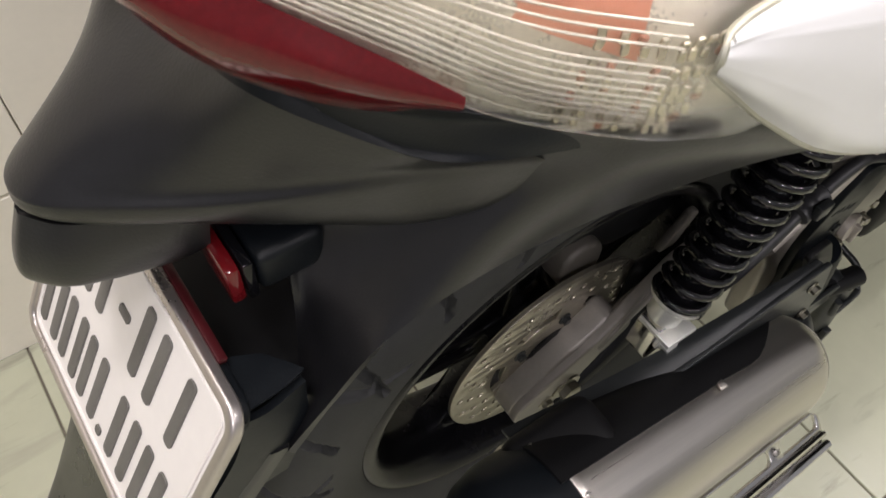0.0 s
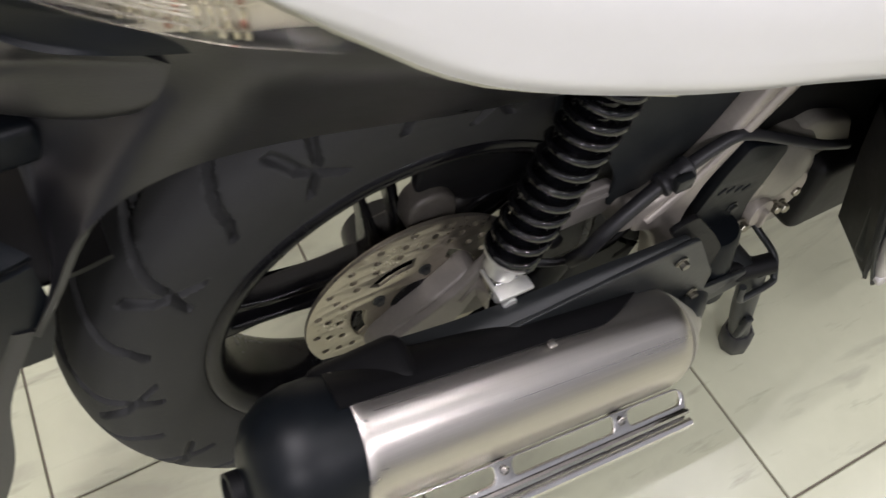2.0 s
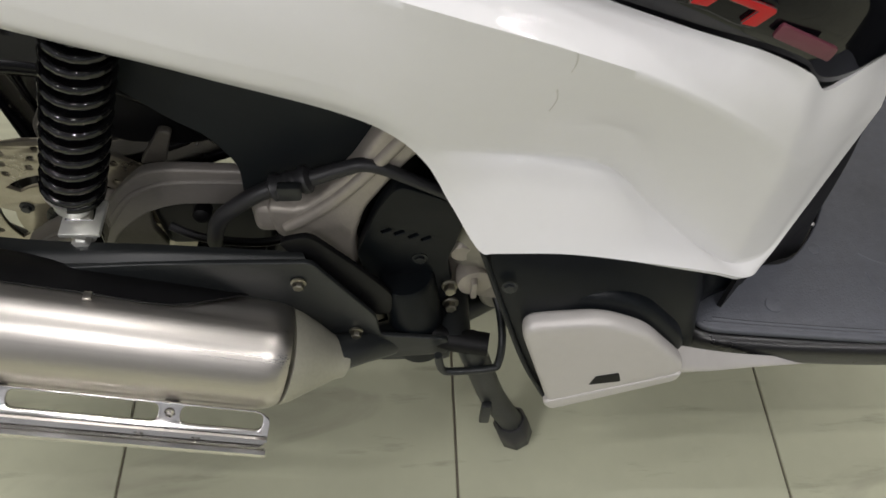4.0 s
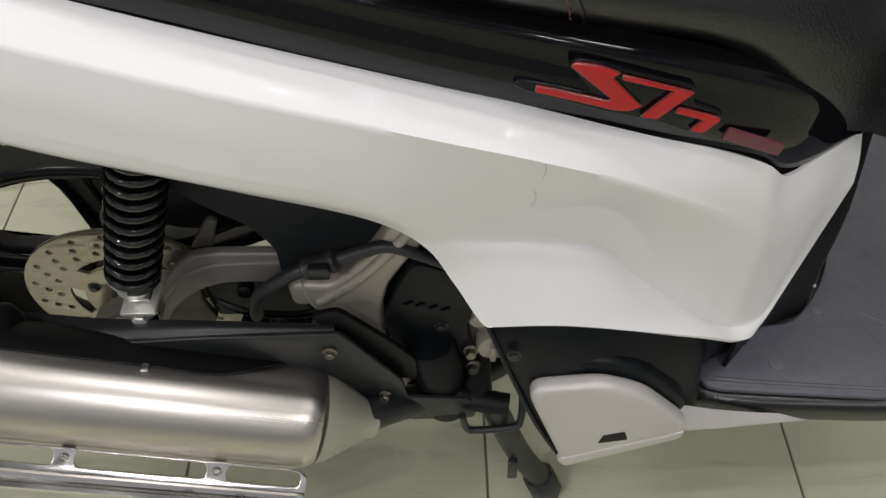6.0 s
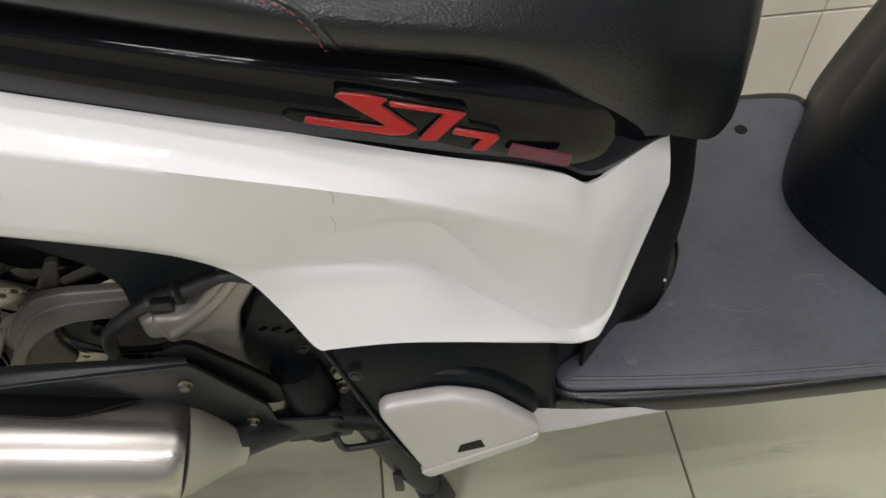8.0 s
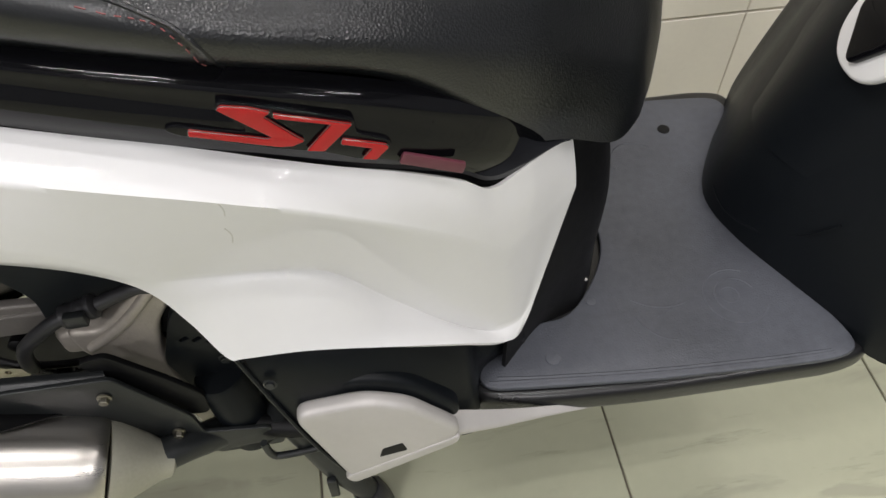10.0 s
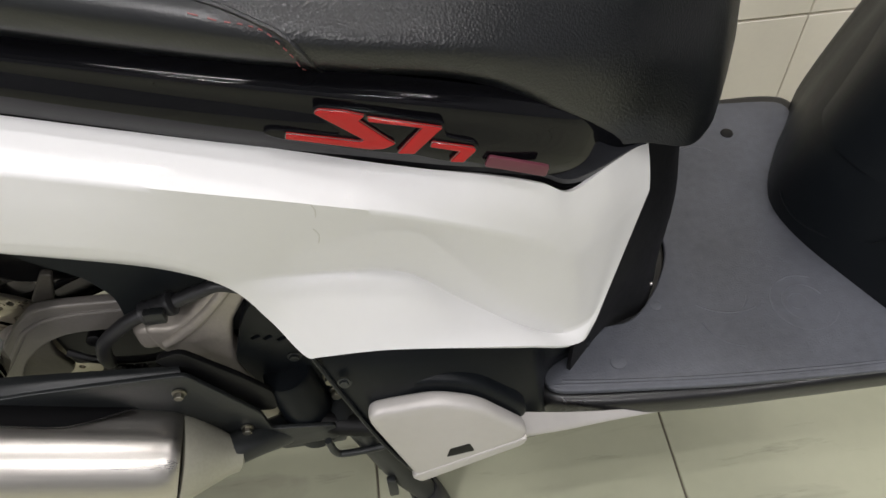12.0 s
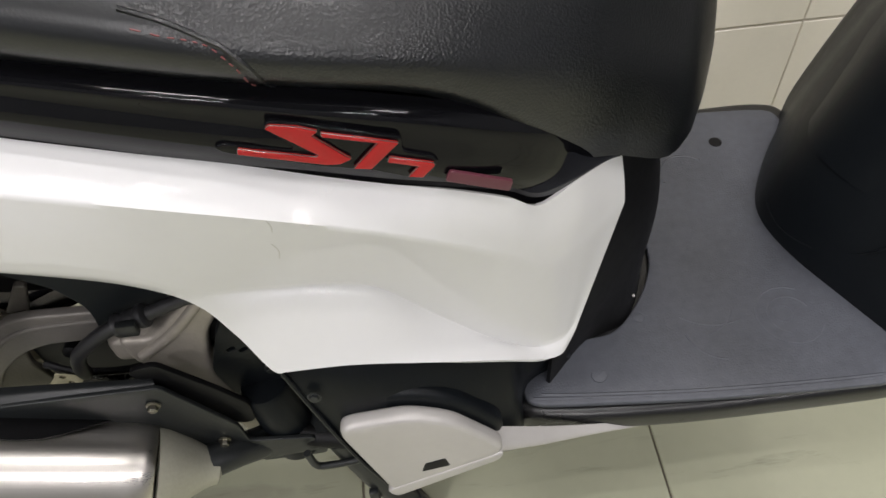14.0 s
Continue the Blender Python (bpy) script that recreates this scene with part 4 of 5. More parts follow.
part("end_cap", lathe([(0.0, 0.053), (0.012, 0.054), (0.032, 0.053), (0.050, 0.048), (0.064, 0.038), (0.072, 0.024), (0.074, 0.012)], MB, axis, 48), M_MATTE, muffler, "black muffler end cap")
part("tail_outlet", lathe([(0.055, 0.014), (0.090, 0.014), (0.090, 0.011), (0.07, 0.011)], MB + Vector((0, 0, -0.020)), axis, 24), M_DARK, muffler)
part("end_cap_band", lathe([(-0.003, 0.0552), (0.003, 0.0556), (0.005, 0.0545)], MB, axis, 48), M_STEEL, muffler)
part("inlet_cone", lathe([(0, 0.0462), (0.010, 0.0425), (0.034, 0.029), (0.052, 0.0190), (0.060, 0.0168), (0.063, 0.012)], (0.193, -0.1805, 0.290), (0.060, 0.006, -0.029), 40), M_DULLSTEEL, muffler, "dull pale inlet cone")
part("inlet_pipe", tube([(0.236, -0.175, 0.273), (0.262, -0.160, 0.262), (0.290, -0.140, 0.240), (0.34, -0.100, 0.205), (0.42, -0.05, 0.190)], 0.017, 16, 5), M_STEELBLACK, muffler, "black inlet pipe")
BR = [(-0.120, 0.402), (0.000, 0.393), (0.104, 0.398), (0.230, 0.397), (0.278, 0.308), (0.281, 0.272), (0.345, 0.262), (0.345, 0.232), (0.250, 0.222), (0.205, 0.285), (0.080, 0.352), (-0.120, 0.385)]
bracket = part("bracket", cutout([round_poly(BR, 4)], 0.005, side(-0.153), 0.0012), M_STEELBLACK, muffler, "black painted steel bracket")
FLG = [[(-0.110, -0.115, 0.403), (-0.110, -0.135, 0.404), (-0.110, -0.152, 0.401)], [(0.000, -0.127, 0.395), (0.000, -0.140, 0.396), (0.000, -0.152, 0.392)], [(0.104, -0.137, 0.400), (0.104, -0.145, 0.401), (0.104, -0.152, 0.398)], [(0.222, -0.142, 0.394), (0.224, -0.147, 0.395), (0.226, -0.152, 0.393)]]
part("bracket_flange", sheet(FLG, 5, 5, 0.003), M_STEELBLACK, muffler)
SHD = []
for x in (-0.117, -0.080, -0.030, 0.020, 0.070, 0.120):
    zc = 0.290 + (0.196 - x) * 0.3365
    SHD.append([(x, -0.1320, zc + 0.0270), (x, -0.1400, zc + 0.0400), (x, -0.1500, zc + 0.0500), (x, -0.1640, zc + 0.0570), (x, -0.1780, zc + 0.0590)])
for x, rim in ((0.165, ((-0.1320, 0.0270), (-0.1370, 0.0365), (-0.1435, 0.0440), (-0.1510, 0.0510), (-0.1590, 0.0555))), (0.192, ((-0.1320, 0.0270), (-0.1345, 0.0325), (-0.1375, 0.0370), (-0.1405, 0.0410), (-0.1435, 0.0445)))):
    SHD.append([(x, y, 0.290 + (0.196 - x) * 0.3365 + h) for y, h in rim])
part("heat_shield", sheet(SHD, 3, 4, 0.002), M_DARK, muffler, "black heat shield over the can")
part("shield_end", box(-0.132, -0.050, -0.180, -0.128, 0.385, 0.436, 0.014, seg=4), M_DARK, muffler, "black rounded shield end")
for p in ((0.217, -0.1565, 0.371), (0.259, -0.1565, 0.285)):
    bolt("bracket_bolt", p, (0, -1, 0), 0.0046, muffler, M_ZINC, 0.007, "zinc bracket bolt")
# tiny steel tab put in for the small bright reflection on the can
part("can_glint", box(0.057, 0.064, -0.184, -0.177, 0.3925, 0.3958, 0.001), M_STEEL, muffler)
# chrome guard, along the outer lower side of the can
GA = Matrix.Translation((0.184, -0.2390, 0.280)) @ Matrix.Rotation(radians(18.6), 4, "Y") @ Matrix.Rotation(radians(38), 4, "X")
gl = 0.33
GUARD = [round_poly([(-gl, -0.025), (-gl, 0.008), (-0.008, 0.008), (0.004, 0.002), (0.004, -0.020), (-0.004, -0.025)], 4)]
for a, b in ((-0.070, -0.003), (-0.200, -0.088), (-0.324, -0.218)):
    GUARD.append(round_poly([(a, -0.009), (a, 0.0055), (b, 0.0055), (b, -0.009)], 6, 0.006))
guard = part("guard", cutout(GUARD, 0.004, GA, 0.0012), M_CHROME, muffler, "slotted chrome muffler guard")
lip = [(GA @ Vector((x, -0.027, 0.004))) for x in (-gl, -0.16, -0.02, 0.003)]
part("guard_lip", tube(lip, 0.0045, 8, 4), M_CHROME, guard, "rolled chrome lower edge")
lip = [(GA @ Vector((x, -0.0165, 0.0035))) for x in (-gl, -0.16, -0.012, 0.001)]
part("guard_lip", tube(lip, 0.0026, 6, 4), M_CHROME, guard)
for x in (-0.079, -0.209):
    c = GA @ Vector((x, -0.001, 0.002))
    bolt("guard_bolt", c, (0, -1, 0.25), 0.0032, guard, M_CHROME, 0.003)
    part("guard_tab", box(c.x - 0.006, c.x + 0.006, c.y + 0.003, c.y + 0.016, c.z - 0.006, c.z, 0.002), M_STEELBLACK, guard)
for x in (-0.100, -0.055, -0.285):
    bolt("guard_rivet", GA @ Vector((x, -0.020, 0.002)), (0, -1, 0.2), 0.0026, guard, M_CHROME, 0.002)

# ---- engine and its fittings seen through the gap
engine = group_part("engine", "silver and black engine case")
part("case_body", box(0.300, 0.56, -0.080, 0.095, 0.215, 0.470, 0.025, seg=3), M_DARK, engine, "dark engine body")
YF = [(0.190, 0.412), (0.219, 0.405), (0.262, 0.450), (0.300, 0.520), (0.352, 0.520), (0.304, 0.458), (0.272, 0.405), (0.261, 0.361), (0.265, 0.314), (0.286, 0.272), (0.286, 0.200), (0.262, 0.195), (0.230, 0.333), (0.212, 0.362), (0.195, 0.368)]
part("hanger", cutout([round_poly(YF, 4, 0.012)], 0.024, side(-0.098), 0.006, 3), M_ALU, engine, "silver cast engine hanger")
part("hanger_rib", tube([(0.206, -0.110, 0.384), (0.240, -0.110, 0.412), (0.272, -0.110, 0.448), (0.318, -0.110, 0.512)], 0.0055, 10, 4), M_ALU, engine)
part("hanger_foot", box(0.178, 0.225, -0.108, -0.075, 0.372, 0.408, 0.008, seg=3), M_ALU, engine)
SC = [(0.262, 0.352), (0.283, 0.416), (0.300, 0.446), (0.357, 0.418), (0.350, 0.372), (0.342, 0.340), (0.350, 0.290), (0.318, 0.215), (0.284, 0.255)]
slots = [round_poly([(x, z), (x + 0.008, z + 0.005), (x + 0.010, z + 0.001), (x + 0.002, z - 0.004)], 3, 0.001) for x, z in ((0.284, 0.386), (0.295, 0.383), (0.307, 0.378), (0.318, 0.374))]
part("fan_cover", cutout([round_poly(SC, 5, 0.012)] + slots, 0.014, side(-0.110), 0.001), M_MATTE, engine, "black slotted cover")
part("fan_cover_back", cutout([round_poly([(x * 0.96 + 0.0127, z * 0.96 + 0.0138) for x, z in SC], 5)], 0.006, side(-0.099)), M_DARK, engine)
bolt("cover_bolt", (0.318, -0.117, 0.345), (0, -1, 0), 0.005, engine, M_STEELBLACK, 0.004)
part("starter_motor", lathe([(0, 0.021), (0.005, 0.0262), (0.112, 0.0262), (0.1165, 0.0240), (0.1175, 0.0150)], (0.321, -0.130, 0.206), (-0.14, 0.10, 1), 32), M_MATTE, engine, "black cylindrical starter cover")
part("starter_foot", box(0.275, 0.350, -0.145, -0.085, 0.195, 0.222, 0.006), M_STEELBLACK, engine)
part("clutch_dome", lathe([(0, 0.052), (0.012, 0.052), (0.020, 0.049), (0.028, 0.041), (0.033, 0.027), (0.035, 0.012), (0.0353, 0.003)], (0.388, -0.080, 0.346), (-0.06, -1, 0.12), 48), M_CASE, engine, "dull grey rounded case cover")
CASE = [(0.352, 0.330), (0.372, 0.385), (0.420, 0.402), (0.486, 0.372), (0.540, 0.270), (0.548, 0.222), (0.440, 0.205), (0.385, 0.214)]
part("case_wall", cutout([round_poly(CASE, 5, 0.014)], 0.030, side(-0.080), 0.006, 2), M_CASE, engine, "dull grey cast case wall")
part("sump", box(0.450, 0.566, -0.122, 0.050, 0.216, 0.330, 0.014, seg=3), M_DARK, engine, "black lower engine block")
part("gear_case", lathe([(0, 0.062), (0.025, 0.062), (0.034, 0.056), (0.038, 0.046), (0.044, 0.040)], (0.402, -0.066, 0.300), (0, -1, 0), 40), M_ALU, engine, "silver cast gear case")
part("case_flange", cutout([round_poly([(0.342, 0.300), (0.346, 0.342), (0.372, 0.380), (0.430, 0.350), (0.462, 0.285), (0.492, 0.220), (0.430, 0.206), (0.385, 0.212), (0.352, 0.262)], 4)], 0.030, side(-0.070), 0.006), M_ALU, engine)
cap = part("oil_filler_cap", lathe([(0, 0.016), (0.012, 0.0175), (0.018, 0.0165), (0.020, 0.010)], (0.368, -0.104, 0.306), (0.1, -1, 0.1), 28), M_ALU, engine, "grey oil filler cap")
part("cap_grip", box(0.365, 0.371, -0.130, -0.121, 0.293, 0.319, 0.002), M_ALU, cap)
part("case_boss", lathe([(0, 0.014), (0.016, 0.014), (0.020, 0.010)], (0.356, -0.092, 0.342), (0, -1, 0), 24), M_ALU, engine)
for p in ((0.400, -0.112, 0.292), (0.414, -0.112, 0.286), (0.432, -0.104, 0.296), (0.346, -0.118, 0.300), (0.348, -0.118, 0.268)):
    bolt("case_bolt", p, (0, -1, 0.2), 0.0055, engine, M_ZINC, 0.010)
part("gusset", cutout([round_poly([(0.203, 0.408), (0.230, 0.416), (0.270, 0.362), (0.293, 0.325), (0.291, 0.290), (0.272, 0.290), (0.225, 0.372)], 4, 0.008)], 0.006, side(-0.140), 0.0008, 1), M_DARK, engine, "black rubber flap")
LIN = [(0.080, 0.640), (0.098, 0.530), (0.134, 0.492), (0.157, 0.474), (0.174, 0.440), (0.171, 0.398), (0.200, 0.404), (0.242, 0.426), (0.290, 0.470), (0.330, 0.640)]
part("inner_liner", cutout([round_poly(LIN, 4, 0.012)], 0.004, side(-0.088), 0.001), M_LINER, scooter, "dark blue-grey inner wheel arch liner")
# dark plate added to close the gap; stands in for black brake parts
GAP_PLATE = [(0.008, 0.448), (0.022, 0.500), (0.060, 0.532), (0.120, 0.525), (0.172, 0.475), (0.176, 0.420), (0.120, 0.404), (0.062, 0.408), (0.034, 0.436)]
part("inner_guard", cutout([round_poly(GAP_PLATE, 5, 0.014)], 0.012, side(-0.030), 0.004, 2), M_DARK, scooter, "dark plate added behind the shock absorber")
part("inner_liner", cutout([round_poly(LIN, 4, 0.012)], 0.004, side(0.088), 0.001), M_LINER, scooter)
part("frame_tube", tube([(0.060, -0.100, 0.660), (0.220, -0.110, 0.600), (0.360, -0.130, 0.560), (0.50, -0.120, 0.42)], 0.014, 12, 5), M_STEELBLACK, scooter)
part("underseat_box", box(0.140, 0.52, -0.150, 0.150, 0.610, 0.740, 0.03), M_DARK, scooter)

# breather hose with its connector
hose = group_part("breather_hose", "black rubber hose with a connector")
HP = [(0.138, -0.100, 0.350), (0.145, -0.110, 0.376), (0.156, -0.114, 0.404), (0.183, -0.114, 0.429), (0.205, -0.112, 0.440), (0.237, -0.110, 0.450), (0.258, -0.110, 0.459), (0.280, -0.112, 0.465), (0.318, -0.115, 0.447), (0.363, -0.118, 0.421), (0.410, -0.118, 0.392), (0.460, -0.115, 0.365)]
part("hose_run", tube(HP, 0.0078, 12, 6, radii=[0.0072, 0.0070, 0.0068, 0.0066, 0.0060, 0.0052, 0.0052, 0.0052]), M_HOSE, hose)
cn = (Vector(HP[5]) - Vector(HP[4])).normalized()
part("connector", lathe([(0, 0.0080), (0.002, 0.0112), (0.006, 0.0112), (0.008, 0.0096), (0.013, 0.0096), (0.014, 0.0104), (0.017, 0.0104), (0.018, 0.0096), (0.024, 0.0096), (0.026, 0.0112), (0.031, 0.0112), (0.034, 0.0075)], Vector(HP[4]) - cn * 0.004, cn, 20), M_HOSE, hose, "ribbed black connector")
part("clip", box(0.208, 0.226, -0.127, -0.119, 0.440, 0.456, 0.002), M_STEELBLACK, hose)
lump = group_part("hose_union", "black hose fittings beside the engine")
# plain box added to keep the gap behind the swing arm dark
part("dark_gap_block", box(0.078, 0.182, -0.070, -0.052, 0.300, 0.396, 0.010, seg=3), M_DARK, lump)
part("union_nut", lathe([(0, 0.008), (0.012, 0.008), (0.014, 0.005)], (0.128, -0.075, 0.366), (0, -1, 0.2), 12), M_DARK, lump)
part("wire", tube([(0.100, -0.090, 0.36), (0.130, -0.098, 0.352), (0.180, -0.098, 0.345), (0.215, -0.09, 0.35)], 0.004, 8, 5), M_HOSE, lump)

# ---- centre stand
stand = group_part("centre_stand", "black steel centre stand with rubber feet")
part("pivot_tube", lathe([(0, 0.016), (0.30, 0.016)], (0.352, -0.150, 0.245), (0, 1, 0), 20), M_STEELBLACK, stand)
part("stand_arm", tube([(0.320, -0.138, 0.246), (0.350, -0.148, 0.248), (0.384, -0.155, 0.248)], 0.012, 14, 4), M_DARK, stand)
for sgn in (-1, 1):
    leg = part("leg", tube([(0.366, sgn * 0.150, 0.246), (0.382, sgn * 0.153, 0.185), (0.402, sgn * 0.155, 0.115), (0.436, sgn * 0.155, 0.030)], 0.014, 14, 5), M_STEELBLACK, stand)
    part("rubber_foot", lathe([(0, 0.016), (0.006, 0.021), (0.048, 0.021), (0.055, 0.017)], (0.439, sgn * 0.155, 0.001), (-0.25, 0, 1), 8), M_HOSE, leg, "black rubber stand foot")
    part("leg_tab", box(0.385, 0.396, sgn * 0.155 - 0.02, sgn * 0.155 - 0.012, 0.095, 0.140, 0.002), M_STEELBLACK, leg)
part("step_loop", tube([(0.394, -0.106, 0.258), (0.398, -0.120, 0.250), (0.399, -0.146, 0.242), (0.396, -0.161, 0.222), (0.388, -0.166, 0.219), (0.350, -0.168, 0.218), (0.339, -0.168, 0.225), (0.335, -0.166, 0.250)], 0.0040, 10, 5), M_STEELBLACK, stand, "bent black wire loop")

# ---- footboard, lower side panels and footrest cap
LOWER = [
    [(0.356, -0.198, 0.486), (0.362, -0.207, 0.460), (0.378, -0.214, 0.410), (0.400, -0.222, 0.350), (0.424, -0.228, 0.292)],
    [(0.408, -0.190, 0.477), (0.415, -0.204, 0.455), (0.425, -0.213, 0.420), (0.435, -0.218, 0.360), (0.445, -0.216, 0.295)],
    [(0.476, -0.182, 0.453), (0.482, -0.196, 0.425), (0.490, -0.204, 0.400), (0.495, -0.212, 0.355), (0.498, -0.208, 0.298)],
    [(0.534, -0.158, 0.424), (0.538, -0.182, 0.388), (0.542, -0.196, 0.352), (0.545, -0.206, 0.326), (0.548, -0.210, 0.300)],
    [(0.558, -0.152, 0.405), (0.560, -0.158, 0.375), (0.562, -0.163, 0.350), (0.563, -0.160, 0.330), (0.564, -0.158, 0.305)],
    [(0.598, -0.140, 0.390), (0.604, -0.142, 0.365), (0.608, -0.142, 0.345), (0.610, -0.138, 0.328), (0.611, -0.136, 0.305)],
]
lower = part("lower_side_panel", sheet(LOWER, 6, 6, 0.004), M_MATTE, scooter, "matte black lower side panel")
part("lower_side_panel", sheet(mirrored(LOWER), 6, 6, 0.004), M_MATTE, scooter)
RETURN = [[(0.358, -0.202, 0.490), (0.385, -0.170, 0.480), (0.415, -0.140, 0.470)], [(0.380, -0.213, 0.410), (0.405, -0.180, 0.405), (0.430, -0.145, 0.400)], [(0.402, -0.221, 0.350), (0.425, -0.185, 0.345), (0.448, -0.150, 0.340)], [(0.426, -0.227, 0.292), (0.445, -0.190, 0.290), (0.462, -0.155, 0.288)]]
part("panel_return", sheet(RETURN, 5, 5, 0.003), M_DARK, lower)
bolt("panel_screw", (0.378, -0.2135, 0.452), (-0.1, -1, 0.2), 0.004, lower, M_STEELBLACK, 0.003)
part("panel_edge", tube([(0.355, -0.203, 0.490), (0.380, -0.216, 0.410), (0.402, -0.225, 0.345), (0.428, -0.234, 0.290)], 0.0022, 8, 5), M_MATTE, lower)
CAPO = [(0.390, 0.408), (0.396, 0.419), (0.450, 0.4225), (0.486, 0.406), (0.529, 0.357), (0.523, 0.342), (0.425, 0.297)]
rest = group_part("footrest_cap", "satin grey passenger footrest cap with a dark inlay for the shade inside the slot")
SL2 = [(0.4535, 0.334), (0.457, 0.347), (0.475, 0.352), (0.479, 0.339)]


def leaned(bm):
    """The cap stands out a little further towards its foot."""
    for v in bm.verts:
        v.co.y += (v.co.z - 0.42) * 0.09
    return bm


part("cap_shell", leaned(cutout([round_poly(CAPO, 7, 0.014)], 0.016, side(-0.2205), 0.0055, 2)), M_GREYPAINT, rest, "satin grey cap")
# no opening is cut: a dark inlay carries the slot's inner shade
part("slot", leaned(cutout([round_poly(SL2, 3, 0.0015)], 0.003, side(-0.2276), 0.0003)), M_DARK, rest, "dark inlay for the shade inside the slot")
outer = [(0.457 + (x - 0.457) * 1.05, 0.366 + (z - 0.366) * 1.09 + 0.006) for x, z in CAPO]
part("cap_surround", leaned(cutout([round_poly(outer, 7, 0.02)], 0.022, side(-0.2005), 0.007, 3)), M_MATTE, rest, "black rubber surround")
part("cap_flange", leaned(cutout([round_poly([(0.418, 0.306), (0.427, 0.293), (0.525, 0.338), (0.528, 0.351)], 4)], 0.012, side(-0.2235), 0.002)), M_GREYPAINT, rest)
SK = [[(0.520, -0.214, 0.360), (0.520, -0.231, 0.350), (0.522, -0.230, 0.338)], [(0.565, -0.208, 0.334), (0.565, -0.221, 0.325), (0.567, -0.217, 0.315)], [(0.610, -0.202, 0.312), (0.610, -0.210, 0.305), (0.612, -0.204, 0.296)], [(0.668, -0.196, 0.292), (0.668, -0.200, 0.288), (0.668, -0.195, 0.284)]]
# grey in place of white puts the shade on the strip into its colour
part("side_skirt", sheet(SK, 5, 5, 0.004), M_GREYPAINT, scooter, "lower skirt strip, its white greyed for shade")
FBD = [(0.545, -0.188), (0.620, -0.199), (0.725, -0.205), (0.840, -0.206), (0.925, -0.206), (0.965, -0.195), (0.975, 0.0), (0.965, 0.200), (0.925, 0.212), (0.840, 0.212), (0.725, 0.207), (0.620, 0.198), (0.545, 0.184)]
part("footboard", cutout([round_poly(FBD, 6, 0.03)], 0.034, Matrix.Translation((0, 0, 0.301)), 0.010, 3), M_LITBLACK, scooter, "matte black footboard")

# ---- leg shield
SHIELD = []
for zz, dx, pull in ((0.312, 0.0, 1.0), (0.345, 0.002, 1.0), (0.40, 0.016, 0.98), (0.48, 0.042, 0.92), (0.58, 0.078, 0.85), (0.70, 0.120, 0.78), (0.82, 0.160, 0.72)):
    SHIELD.append([(0.955 - (0.955 - x0) * pull + dx, y, zz) for y, x0 in ((-0.225, 0.985), (-0.200, 0.955), (-0.150, 0.930), (-0.100, 0.904), (-0.045, 0.877), (0.005, 0.864), (0.045, 0.872), (0.100, 0.904), (0.140, 0.934), (0.165, 0.950), (0.185, 0.962), (0.205, 0.985))])
shield = part("leg_shield", sheet(SHIELD, 5, 4, 0.004), M_MATTE, scooter, "matte black inner leg shield")
INSET = []
for zz, dx in ((0.43, 0.022), (0.52, 0.054), (0.62, 0.090), (0.74, 0.130)):
    INSET.append([(0.949 - (0.955 - x0) * 0.90 + dx, y * (0.80 + (zz - 0.43) * 0.5), zz) for y, x0 in ((-0.150, 0.930), (-0.100, 0.904), (-0.045, 0.877), (0.005, 0.864), (0.045, 0.872), (0.100, 0.904))])
part("shield_lid", sheet(INSET, 5, 4, 0.005), M_MATTE, shield, "black lid panel")
hook = group_part("bag_hook", "black folding hook in a white surround")
HM = Matrix.Translation((0.935, -0.030, 0.580)) @ Matrix.Rotation(radians(20), 4, "Y") @ FACE
part("hook_surround", cutout([round_poly([(-0.042, -0.020), (-0.020, -0.045), (0.020, -0.045), (0.042, -0.020), (0.046, 0.06), (-0.046, 0.06)], 6, 0.02)], 0.012, HM, 0.004, 3), M_WHITE, hook, "white hook surround")
part("hook_tab", cutout([round_poly([(-0.030, 0.005), (-0.004, -0.034), (0.004, -0.034), (0.030, 0.005), (0.030, 0.05), (-0.030, 0.05)], 4)], 0.016, HM @ Matrix.Translation((0, 0, 0.006)), 0.004, 3), M_GLOSSBLACK, hook, "gloss black folding hook")

# ---- floor mat, lying on the footboard
MATR = [(0.556, -0.182), (0.617, -0.188), (0.725, -0.198), (0.838, -0.204), (0.915, -0.206), (0.942, -0.196), (0.928, -0.146), (0.903, -0.100), (0.876, -0.045), (0.862, 0.005),
        (0.876, 0.045), (0.903, 0.095), (0.940, 0.136), (0.946, 0.165), (0.936, 0.185), (0.844, 0.193), (0.725, 0.195), (0.617, 0.186), (0.560, 0.180), (0.562, 0.155), (0.624, 0.118), (0.660, 0.112), (0.698, 0.080), (0.724, 0.03), (0.724, -0.03), (0.700, -0.075), (0.662, -0.116), (0.624, -0.116), (0.562, -0.150)]
floor_mat = tagged(obj("floor_mat", cutout([round_poly(MATR, 6, 0.03)], 0.007, Matrix.Translation((0, 0, 0.3225)), 0.002, 2), M_MAT), "dark grey rubber footboard mat with moulded swirls", "floor mat")

# ---- emblem, badge, stitching, scuffs and mat relief
from mathutils.bvhtree import BVHTree


def skin_of(ob):
    bm = bmesh.new()
    bm.from_mesh(ob.data)
    tree = BVHTree.FromBMesh(bm)
    bm.free()
    return tree


def bent(bm, slope):
    """Lay a flat side piece along the band, which draws in towards the front."""
    for v in bm.verts:
        v.co.y += (v.co.x - 0.40) * slope
    return bm


